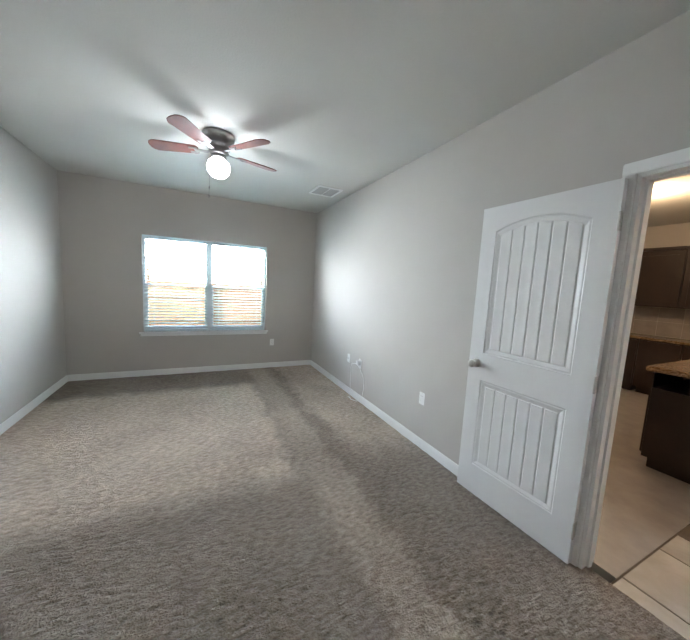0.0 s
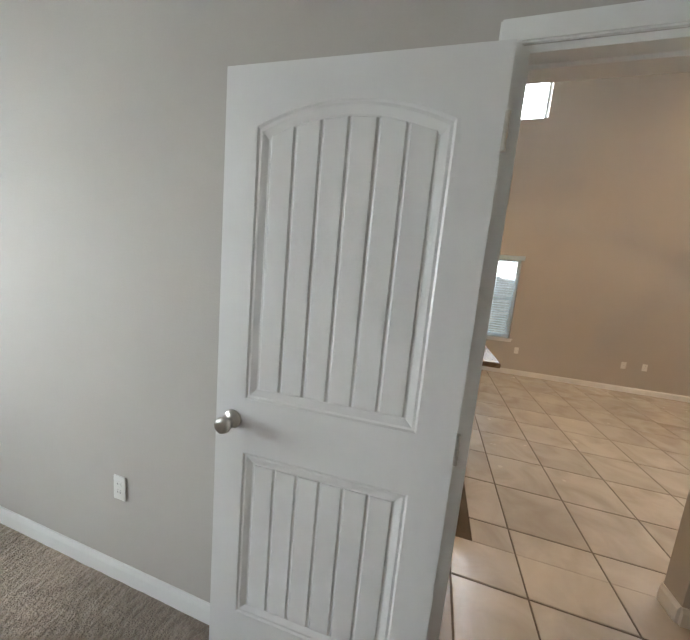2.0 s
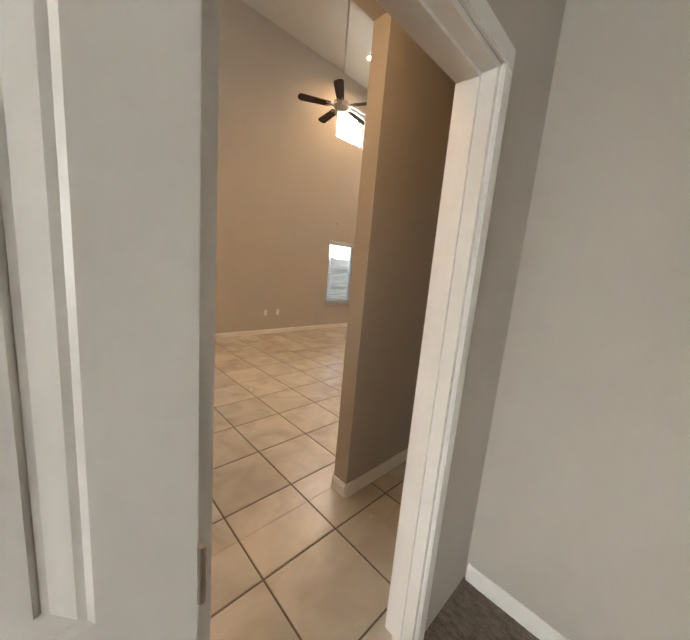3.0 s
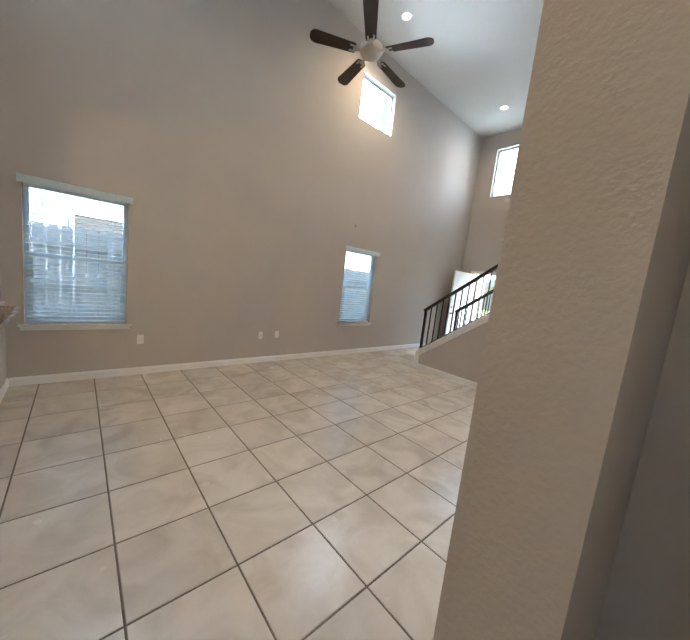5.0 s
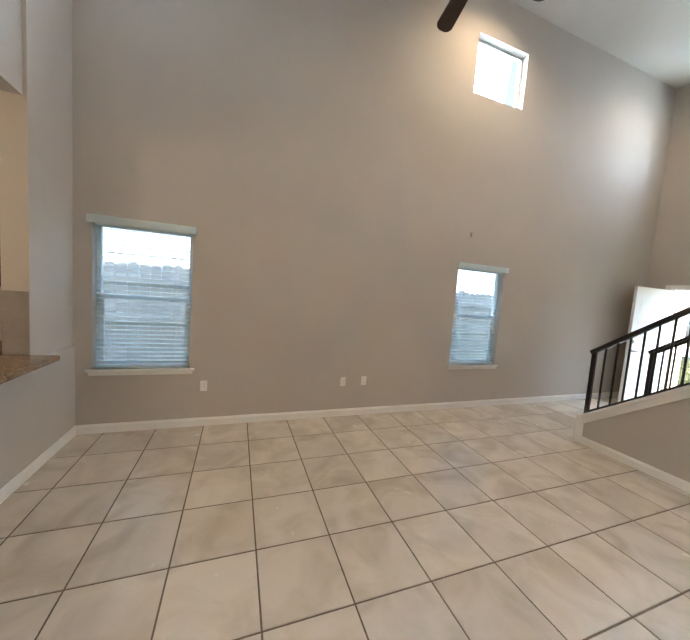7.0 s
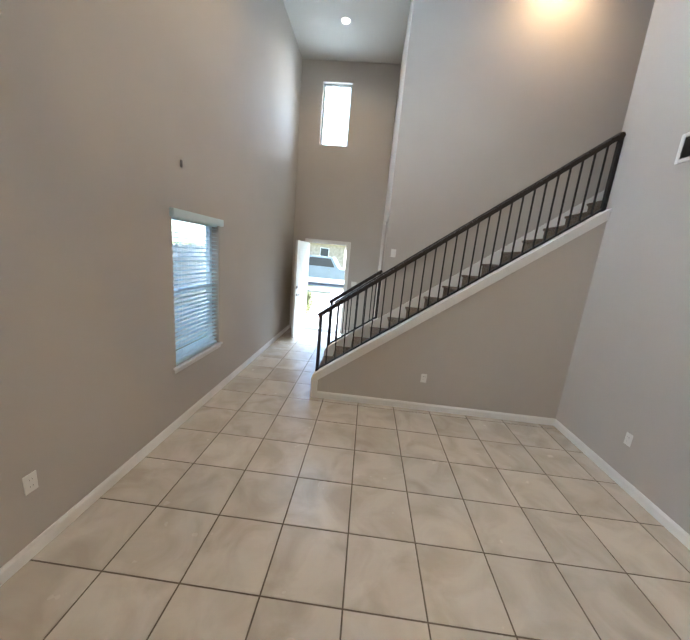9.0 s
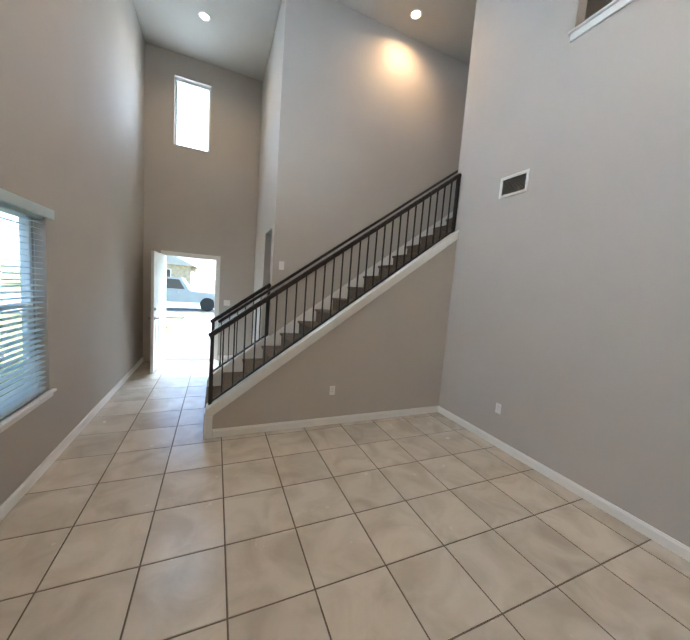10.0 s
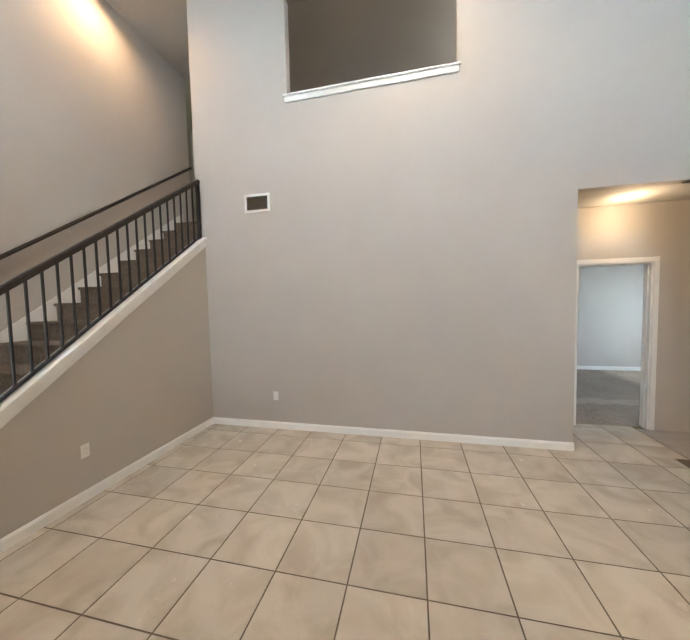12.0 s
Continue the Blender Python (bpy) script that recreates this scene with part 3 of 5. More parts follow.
def window(name, m, w, z0, z1, sashes=1, blind=True, sill=True, depth=0.16, slats=31, tilt=6, group="windows"):
    """A white vinyl window built about its own middle: x across, +y to the outside, z from the floor."""
    win = empty(name, (0, 0, 0), "white vinyl window" + (" with a mid rail and sill" if sill else " high up in a drywall recess"), "window", group, "structure")
    h = w / 2
    y0, y1 = depth - 0.075, depth - 0.02
    bm = bmesh.new()
    f = 0.04
    box(bm, -h, -h + f, y0, y1, z0, z1, 0.003)
    box(bm, h - f, h, y0, y1, z0, z1, 0.003)
    box(bm, -h + f, h - f, y0, y1, z0, z0 + f, 0.003)
    box(bm, -h + f, h - f, y0, y1, z1 - f, z1, 0.003)
    part("window_frame", bm, M_VINYL, win)
    step = w / sashes
    for s in range(sashes):
        a, b = -h + s * step + f, -h + (s + 1) * step - f
        if s:
            bm = bmesh.new()
            box(bm, a - 2 * f, a, y0 - 0.012, y1 + 0.004, z0 + f, z1 - f, 0.003)
            part("mullion", bm, M_VINYL, win)
        zm = (z0 + z1) / 2
        panes = ((z0 + f, zm - 0.018), (zm + 0.018, z1 - f)) if sill else ((z0 + f, z1 - f),)
        if sill:
            bm = bmesh.new()
            box(bm, a, b, y0 + 0.005, y1 - 0.005, zm - 0.018, zm + 0.018, 0.003)
            box(bm, a, a + 0.022, y0 + 0.008, y1 - 0.02, z0 + f, zm - 0.018, 0.002)
            box(bm, b - 0.022, b, y0 + 0.008, y1 - 0.02, z0 + f, zm - 0.018, 0.002)
            box(bm, a + 0.022, b - 0.022, y0 + 0.008, y1 - 0.02, z0 + f, z0 + f + 0.025, 0.002)
            part("sash_rail", bm, M_VINYL, win)
        for p0, p1 in panes:
            bm = bmesh.new()
            box(bm, a, b, depth - 0.046, depth - 0.04, p0, p1)
            part("pane", bm, M_GLASS, win).visible_shadow = False
    if sill:
        bm = bmesh.new()
        box(bm, -h - 0.045, h + 0.045, -0.035, y0, z0 - 0.022, z0, 0.005)
        box(bm, -h - 0.03, h + 0.03, -0.014, 0.0, z0 - 0.062, z0 - 0.022, 0.004)
        part("window_sill", bm, M_TRIM, win)
    win.matrix_basis = m
    if not blind:
        return
    for s in range(sashes):
        a, b = -h + s * step + 0.012, -h + (s + 1) * step - 0.012
        bl = empty("window_blind", (0, 0, 0), "white faux-wood horizontal blind hanging open in the window", "blind", "window blinds")
        bm = bmesh.new()
        if sashes == 1:
            box(bm, a - 0.045, b + 0.045, -0.045, -0.028, z1 - 0.03, z1 + 0.045, 0.004)
            box(bm, a - 0.045, a - 0.03, -0.028, -0.004, z1 - 0.03, z1 + 0.045)
            box(bm, b + 0.03, b + 0.045, -0.028, -0.004, z1 - 0.03, z1 + 0.045)
        else:
            box(bm, a, b, -0.012, 0.004, z1 - 0.055, z1 - 0.004, 0.004)
        part("valance", bm, M_BLIND, bl)
        bm = bmesh.new()
        box(bm, a + 0.004, b - 0.004, 0.01, 0.06, z1 - 0.045, z1 - 0.004)
        part("head_rail", bm, M_BLIND, bl)
        top, low = z1 - 0.07, z0 + 0.035
        base = None
        for i in range(slats):
            z = low + (top - low) * i / (slats - 1)
            if base is None:
                bm = bmesh.new()
                box(bm, a + 0.006, b - 0.006, 0.012, 0.058, -0.0014, 0.0014)
                base = part("slat", bm, M_BLIND, bl)
                ob = base
            else:
                ob = new("slat", base.data)
                ob.parent = bl
            ob.matrix_basis = Matrix.Translation((0, 0.0, z)) @ Matrix.Translation((0, 0.035, 0)) @ Matrix.Rotation(radians(tilt + 1.5 * math.sin(i * 2.1)), 4, "X") @ Matrix.Translation((0, -0.035, 0))
        bm = bmesh.new()
        box(bm, a + 0.004, b - 0.004, 0.012, 0.058, z0 + 0.004, z0 + 0.022, 0.003)
        part("bottom_rail", bm, M_BLIND, bl)
        for cx in (a + 0.13, b - 0.13):
            bm = bmesh.new()
            rod(bm, (cx, 0.0115, z0 + 0.02), (cx, 0.0115, z1 - 0.04), 0.0012, 6)
            rod(bm, (cx, 0.0585, z0 + 0.02), (cx, 0.0585, z1 - 0.04), 0.0012, 6)
            part("ladder_cord", bm, M_BLIND, bl)
        if sashes == 1:
            bm = bmesh.new()
            rod(bm, (a + 0.06, 0.0, z1 - 0.05), (a + 0.06, 0.0, z0 + 0.35), 0.002, 6)
            lathe(bm, ((0.003, 0.03), (0.008, 0.0), (0.004, -0.004)), (a + 0.06, 0.0, z0 + 0.32), 10)
            part("pull_cord", bm, M_BLIND, bl)
        bl.matrix_basis = m.copy()


for i, (a0, a1, z0, z1) in enumerate((WIN_LOW_1, WIN_LOW_2)):
    window(f"window_{i + 1}", pose((a0 + a1) / 2, 0, 0), a1 - a0, z0, z1)
for i, (a0, a1, z0, z1) in enumerate((WIN_HIGH_1, WIN_HIGH_2)):
    window(f"window_{i + 3}", pose((a0 + a1) / 2, 0, 0), a1 - a0, z0, z1, blind=False, sill=False)
window("window_5", pose(FRONT, -0.762, 0, rz=-90), 0.604, 4.093, 5.28, blind=False, sill=False)
window("window_6", pose(BED_W, -6.8615, 0, rz=90), 1.739, 0.656, 2.04, sashes=2, depth=0.12, slats=30, tilt=14)

# ---- doors ----


def panel_door(name, width, height, thick, label, parent_pose, knob_side=-1, handle="knob", glass=False):
    """A moulded two-panel door with an arched, plank-grooved upper panel. x from the hinge, y across its thickness."""
    d = empty(name, (0, 0, 0), label, "door", "", "structure")
    w, t = width, thick / 2
    st, lock0, lock1, bot = 0.108, 0.842, 1.033, 0.215
    top = height - 0.105
    arch = 0.06
    bm = bmesh.new()
    box(bm, 0, w, -t + 0.011, t - 0.011, 0.0, height)
    part("core", bm, M_DOOR, d)

    def arc(x):
        u = (x - w / 2) / (w / 2 - st)
        return top - arch * u * u
    for side in (-1, 1):
        lo, hi = (-t, -t + 0.011) if side < 0 else (t - 0.011, t)
        bm = bmesh.new()
        box(bm, 0, st, lo, hi, 0, height)
        box(bm, w - st, w, lo, hi, 0, height)
        box(bm, st, w - st, lo, hi, 0, bot)
        box(bm, st, w - st, lo, hi, lock0, lock1)
        n = 18
        xs = [st + (w - 2 * st) * i / n for i in range(n + 1)]
        for x0, x1 in zip(xs, xs[1:]):
            prism(bm, ((x0, arc(x0)), (x1, arc(x1)), (x1, height), (x0, height)), "y", lo, hi)
        bmesh.ops.remove_doubles(bm, verts=bm.verts, dist=1e-5)
        part("stiles_and_rails", bm, M_DOOR, d)
        # sticking: a sloped and rounded edge inside each panel
        for z0, z1, arched in ((bot, lock0, False), (lock1, top, True)):
            bm = bmesh.new()
            outline = [(st, z0), (w - st, z0)]
            outline += [(x, arc(x)) for x in reversed(xs)] if arched else [(w - st, z1), (st, z1)]
            cx, cz = w / 2, (z0 + z1) / 2
            rings = []
            for inset, dep in ((0.0, 0.0), (0.006, 0.004), (0.014, 0.0035), (0.034, 0.0095), (0.040, 0.0095)):
                ring = []
                for x, z in outline:
                    sx = (abs(x - cx) - inset) / max(abs(x - cx), 1e-6) if abs(x - cx) > 1e-6 else 1
                    zz = z + inset if z < cz else z - inset
                    ring.append(bm.verts.new((cx + (x - cx) * (sx if abs(x - cx) > w / 2 - st - 1e-4 else (w / 2 - st - inset) / (w / 2 - st)), side * (t - dep), zz)))
                rings.append(ring)
            k = len(outline)
            for r0, r1 in zip(rings, rings[1:]):
                for i in range(k):
                    bm.faces.new((r0[i], r0[(i + 1) % k], r1[(i + 1) % k], r1[i]))
            part("panel_moulding", bm, M_DOOR, d)
            # planks of the panel with grooves between them
            count = 6
            a, b = st + 0.038, w - st - 0.038
            for i in range(count):
                p0, p1 = a + (b - a) * i / count + 0.0035, a + (b - a) * (i + 1) / count - 0.0035
                bm = bmesh.new()
                z_top = [arc(p0) - 0.038, arc(p1) - 0.038] if arched else [z1 - 0.038] * 2
                y_a, y_b = side * (t - 0.012), side * (t - 0.0065)
                e = 0.004
                v = [bm.verts.new(q) for q in ((p0 - 0.003, y_a, z0 + 0.036), (p1 + 0.003, y_a, z0 + 0.036), (p1 + 0.003, y_a, z_top[1]), (p0 - 0.003, y_a, z_top[0]),
                                               (p0 + e, y_b, z0 + 0.04), (p1 - e, y_b, z0 + 0.04), (p1 - e, y_b, z_top[1] - e), (p0 + e, y_b, z_top[0] - e))]
                for q in ((4, 5, 6, 7), (0, 1, 5, 4), (1, 2, 6, 5), (2, 3, 7, 6), (3, 0, 4, 7)):
                    bm.faces.new([v[j] for j in q])
                part("panel_plank", bm, M_DOOR, d)
    kx, kz = w - 0.065, 0.955
    for side in (-1, 1):
        bm = bmesh.new()
        lathe(bm, ((0.032, 0.0), (0.032, 0.006), (0.026, 0.011), (0.012, 0.013), (0.011, 0.03), (0.019, 0.036), (0.0265, 0.045), (0.028, 0.054), (0.024, 0.063), (0.012, 0.067)),
              (0, 0, 0), 28, "y")
        kb = part("knob", bm, M_NICKEL, d, "brushed nickel door knob", True)
        kb.matrix_basis = Matrix.Translation((kx, side * t, kz)) @ (Matrix.Identity(4) if side > 0 else Matrix.Rotation(math.pi, 4, "X"))
    bm = bmesh.new()
    box(bm, w - 0.001, w + 0.001, -0.012, 0.012, kz - 0.028, kz + 0.028)
    part("latch_plate", bm, M_NICKEL, d)
    for hz in (0.2, height / 2, height - 0.2):
        bm = bmesh.new()
        rod(bm, (-0.004, t + 0.004, hz - 0.045), (-0.004, t + 0.004, hz + 0.045), 0.006, 10)
        box(bm, -0.002, 0.001, -t + 0.004, t, hz - 0.044, hz + 0.044)
        part("hinge", bm, M_NICKEL, d)
    d.matrix_basis = parent_pose
    return d


# bedroom door folded back flat against its wall
panel_door("door_1", 0.766, 2.03, 0.036, "white moulded two-panel bedroom door standing wide open", pose(-0.285, BED_N - 0.042, 0.018, rz=182))


def front_door():
    d = empty("door_2", (0, 0, 0), "white panelled front door standing open into the foyer", "door", "", "structure")
    w, h, t = 0.88, 2.04, 0.022
    bm = bmesh.new()
    box(bm, 0, w, -t + 0.007, t - 0.007, 0, h)
    part("core", bm, M_DOOR, d)
    for side in (-1, 1):
        lo, hi = (-t, -t + 0.007) if side < 0 else (t - 0.007, t)
        bm = bmesh.new()
        for x0, x1, z0, z1 in ((0, 0.12, 0, h), (w - 0.12, w, 0, h), (0.12, w - 0.12, 0, 0.2), (0.12, w - 0.12, 0.86, 1.0), (0.12, w - 0.12, 1.5, 1.6), (0.12, w - 0.12, h - 0.13, h), (w / 2 - 0.05, w / 2 + 0.05, 0.2, 0.86), (w / 2 - 0.05, w / 2 + 0.05, 1.0, 1.5)):
            box(bm, x0, x1, lo, hi, z0, z1)
        part("stiles_and_rails", bm, M_DOOR, d)
        for x0, x1, z0, z1 in ((0.16, w / 2 - 0.09, 0.24, 0.82), (w / 2 + 0.09, w - 0.16, 0.24, 0.82), (0.16, w / 2 - 0.09, 1.04, 1.46), (w / 2 + 0.09, w - 0.16, 1.04, 1.46), (0.16, w - 0.16, 1.64, h - 0.17)):
            bm = bmesh.new()
            box(bm, x0, x1, min(side * (t - 0.008), side * (t - 0.002)), max(side * (t - 0.008), side * (t - 0.002)), z0, z1, 0.004)
            part("panel", bm, M_DOOR, d)
        bm = bmesh.new()
        lathe(bm, ((0.03, 0), (0.03, 0.008), (0.012, 0.012), (0.012, 0.05)), (0, 0, 0), 20, "y")
        box(bm, -0.11, 0.012, 0.042, 0.056, -0.011, 0.011, 0.004)
        hd = part("lever_handle", bm, M_PEWTER, d, "dark metal lever handle", True)
        hd.matrix_basis = Matrix.Translation((w - 0.07, side * t, 0.93)) @ Matrix.Diagonal((1, side, 1, 1))
        bm = bmesh.new()
        lathe(bm, ((0.03, 0), (0.03, 0.012), (0.02, 0.02), (0.008, 0.024)), (0, 0, 0), 20, "y")
        dl = part("deadbolt", bm, M_PEWTER, d, "dark metal deadbolt", True)
        dl.matrix_basis = Matrix.Translation((w - 0.07, side * t, 1.09)) @ Matrix.Diagonal((1, side, 1, 1))
    d.matrix_basis = pose(FRONT - 0.008, DOOR_Y1 + 0.005, 0.012, rz=177.5)


front_door()
bm = bmesh.new()
box(bm, FRONT - 0.015, FRONT + 0.22, DOOR_Y0 + 0.02, DOOR_Y1 - 0.02, -0.03, 0.012, 0.005)
structure("door_threshold", bm, M_PEWTER, "dark metal threshold of the front door", "threshold")

# ---- stairs ----
RISE, RUN, FIRST, STEPS = 0.19, 0.2585, -1.135, 16
SLOPE = RISE / RUN


def cap_z(y):
    return 0.306 + 0.735 * (-1.205 - y)


stairs = empty("staircase", (5.95, -1.33, 0), "straight flight of stairs in brown carpet", "stairs", "", "structure")
for i in range(STEPS):
    y = min(FIRST - i * RUN, -1.2)
    bm = bmesh.new()
    z = RISE * (i + 1)
    back = y - FIRST + (i + 1) * RUN + (0.20 if i == STEPS - 1 else 0)
    prof = ((y, z - RISE), (y, z - 0.035), (y + 0.022, z - 0.03), (y + 0.028, z - 0.015), (y + 0.022, z - 0.002), (y + 0.008, z), (y - back, z), (y - back, z - RISE))
    prism(bm, prof, "x", KNEE + 0.12, STAIR)
    part("step", bm, M_STAIRCARPET, stairs)
# closed-in underside and landing
bm = bmesh.new()
prism(bm, ((-1.205, 0.0), (-1.205, cap_z(-1.205)), (LOFT, cap_z(LOFT)), (LOFT, 0.0)), "x", KNEE, KNEE + 0.12)
structure("knee_wall_stair", bm, M_WALL, "greige sloping wall under the stair railing", "wall")
bm = bmesh.new()
prism(bm, ((-1.205, 0.0), (-1.205, cap_z(-1.205)), (-1.993, cap_z(-1.993)), (-1.993, 0.0)), "x", STAIR, STAIR + 0.12)
structure("knee_wall_foyer", bm, M_WALL, "short sloping wall on the foyer side of the stairs", "wall")
bm = bmesh.new()
prism(bm, ((LOFT - 0.12, 0.0), (LOFT - 0.12, 2.6), (-5.3, 3.0), (-5.3, 0)), "x", KNEE + 0.04, KNEE + 0.12)
structure("stair_well_wall", bm, M_WALL, "greige wall inside the stair well", "wall")


def cap(name, x0, x1, y0, y1, end=True):
    bm = bmesh.new()
    a, b = y0, y1
    prism(bm, ((a, cap_z(a) - 0.012), (a, cap_z(a) + 0.022), (b, cap_z(b) + 0.022), (b, cap_z(b) - 0.012)), "x", x0 - 0.03, x1 + 0.02)
    prism(bm, ((a, cap_z(a) - 0.10), (a, cap_z(a) - 0.012), (b, cap_z(b) - 0.012), (b, cap_z(b) - 0.10)), "x", x0 - 0.014, x0 - 0.001)
    if end:
        box(bm, x0 - 0.02, x1 + 0.012, y0 + 0.001, y0 + 0.016, 0.0, cap_z(y0) - 0.016)
        box(bm, x0 - 0.017, x0 - 0.001, y0 - 0.07, y0 - 0.002, 0.0, cap_z(y0) - 0.06)
    return structure(name, bm, M_TRIM, "white painted cap and skirt trim on the stair wall", "trim")


cap("trim_stair_cap", KNEE, KNEE + 0.12, -1.19, LOFT)
cap("trim_foyer_cap", STAIR, STAIR + 0.12, -1.19, -1.993)
bm = bmesh.new()
prism(bm, ((-1.185, 0.0), (-1.185, 0.22 + SLOPE * (1.245 + FIRST)), (-5.2, 0.22 + SLOPE * (5.26 + FIRST)), (-5.2, SLOPE * (5.2 + FIRST) - 0.1)), "x", STAIR - 0.015, STAIR - 0.001)
structure("trim_stair_skirt", bm, M_TRIM, "white stair skirt board along the wall", "trim")


def railing(name, x, y0, y1, label, spacing=0.108):
    """Iron balusters between a bottom and a top rail that follow the slope."""
    r = empty(name, (x, y0, cap_z(y0)), label, "railing")

    def lift(y, h):
        return (x, y, cap_z(y) + h)
    bm = bmesh.new()
    bar(bm, lift(y0 + 0.015, 0.775), lift(y1, 0.775), 0.058, 0.05, 0.008)
    part("top_rail", bm, M_RAILWOOD, r, "espresso stained top rail")
    bm = bmesh.new()
    bar(bm, lift(y0, 0.045), lift(y1, 0.045), 0.03, 0.022, 0.003)
    part("bottom_rail", bm, M_BLACK, r)
    for y in (y0 - 0.018, y1 + 0.02):
        bm = bmesh.new()
        box(bm, x - 0.02, x + 0.02, y - 0.02, y + 0.02, cap_z(y) + 0.012, cap_z(y) + 0.765, 0.003)
        part("newel_post", bm, M_BLACK, r)
    n = int(abs(y1 - y0) / spacing)
    for i in range(1, n):
        y = y0 - 0.018 + (y1 - y0 + 0.038) * i / n
        bm = bmesh.new()
        box(bm, x - 0.0075, x + 0.0075, y - 0.0075, y + 0.0075, cap_z(y) + 0.045, cap_z(y) + 0.76)
        part("baluster", bm, M_BLACK, r)
    return r


railing("stair_railing", KNEE + 0.06, -1.215, LOFT + 0.01, "black iron stair railing with a dark top rail")
railing("stair_railing", STAIR + 0.06, -1.215, -1.985, "short black iron railing beside the foyer")


def handrail():
    x = STAIR - 0.06
    r = empty("wall_handrail", (x, -1.3, 1.1), "dark wooden handrail on wall brackets", "handrail")
    z = lambda y: 1.12 + 0.732 * (-1.333 - y)
    bm = bmesh.new()
    rod(bm, (x, -1.3, z(-1.3)), (x, -5.4, z(-5.4)), 0.021, 14)
    part("rail", bm, M_RAILWOOD, r, "", True)
    for y in (-2.2, -3.4, -4.7):
        bm = bmesh.new()
        lathe(bm, ((0.03, 0), (0.03, -0.006), (0.01, -0.01)), (STAIR, y, z(y) - 0.07), 16, "x")
        rod(bm, (STAIR - 0.005, y, z(y) - 0.07), (x, y, z(y) - 0.06), 0.006, 8)
        rod(bm, (x, y, z(y) - 0.06), (x, y, z(y) - 0.015), 0.006, 8)
        part("bracket", bm, M_NICKEL, r)


handrail()

# ---- kitchen ----
bm = bmesh.new()
rings = []
for x0, x1, y0, y1 in ((-0.66, 0.161, -3.5, -0.63), (-0.57, -0.17, -1.92, -1.33)):
    rings.append([[bm.verts.new((x, y, z)) for x, y in ((x0, y0), (x1, y0), (x1, y1), (x0, y1))] for z in (0.88, 0.92)])
for i in range(4):
    j = (i + 1) % 4
    (o0, o1), (n0, n1) = rings
    for quad in ((o1[i], o1[j], n1[j], n1[i]), (o0[j], o0[i], n0[i], n0[j]), (o0[i], o0[j], o1[j], o1[i]), (n0[j], n0[i], n1[i], n1[j])):
        bm.faces.new(quad)
bmesh.ops.bevel(bm, geom=[e for e in bm.edges if abs(e.verts[0].co.z - 0.92) < 1e-4 and abs(e.verts[1].co.z - 0.92) < 1e-4 and len(e.link_faces) == 2 and abs(e.link_faces[0].normal.dot(e.link_faces[1].normal)) < 0.5], offset=0.006, segments=2, affect="EDGES")
bar_top = tagged(part("bar_countertop", bm, M_GRANITE), "polished brown speckled granite bar top over the half wall", "countertop")
bm = bmesh.new()
box(bm, -3.0, -0.21, -0.62, -0.002, 0.88, 0.918, 0.007)
tagged(part("wall_countertop", bm, M_GRANITE), "polished brown speckled granite countertop along the kitchen wall", "countertop")


def base_cabinet(x0, x1, y0, y1, face, top=0.879):
    c = empty("base_cabinet", ((x0 + x1) / 2, (y0 + y1) / 2, 0), "espresso stained base cabinet under the granite", "cabinet", "base cabinets")
    bm = bmesh.new()
    box(bm, x0, x1, y0, y1, 0.1, top)
    box(bm, x0 + 0.03, x1 - 0.03, y0 + 0.05, y1 - 0.03, 0.0, 0.1)
    part("body", bm, M_CABINET, c)
    bm = bmesh.new()
    if face == "y":
        box(bm, x0 + 0.01, x1 - 0.01, y0 - 0.019, y0 - 0.001, 0.13, 0.86, 0.004)
    else:
        box(bm, x0 - 0.019, x0 - 0.001, y0 + 0.01, y1 - 0.01, 0.13, 0.86, 0.004)
    part("door", bm, M_CABINET, c)


for i in range(5):
    base_cabinet(-0.74 - 0.5 * i, -0.25 - 0.5 * i, -0.59, -0.004, "y") if i else None
for i in range(4):
    base_cabinet(-0.62, -0.15, -3.44 + i * 0.7, -2.76 + i * 0.7, "x", 0.73)


def upper_cabinet(x0, x1):
    c = empty("wall_cabinet", ((x0 + x1) / 2, -0.17, 1.407), "espresso stained wall cabinet with recessed panel doors", "cabinet", "wall cabinets")
    z0, z1 = 1.407, 2.31
    bm = bmesh.new()
    box(bm, x0, x1, -0.315, -0.002, z0, z1, 0.002)
    part("body", bm, M_CABINET, c)
    bm = bmesh.new()
    a, b, p, q, s = x0 + 0.012, x1 - 0.012, z0 + 0.012, z1 - 0.02, 0.06
    for r in ((a, a + s, p, q), (b - s, b, p, q), (a + s, b - s, p, p + s), (a + s, b - s, q - s, q)):
        box(bm, r[0], r[1], -0.337, -0.316, r[2], r[3], 0.003)
    d = part("door", bm, M_CABINET, c)
    bm = bmesh.new()
    box(bm, a + s - 0.002, b - s + 0.002, -0.326, -0.3165, p + s - 0.002, q - s + 0.002)
    part("panel", bm, M_CABINET, d)
    bm = bmesh.new()
    box(bm, x0 - 0.004, x1 + 0.004, -0.35, -0.002, z1 + 0.001, z1 + 0.05, 0.012)
    part("crown_moulding", bm, M_CABINET, c)


for i in range(5):
    upper_cabinet(-0.281 - 0.585 * (i + 1) + 0.004, -0.281 - 0.585 * i - 0.004)


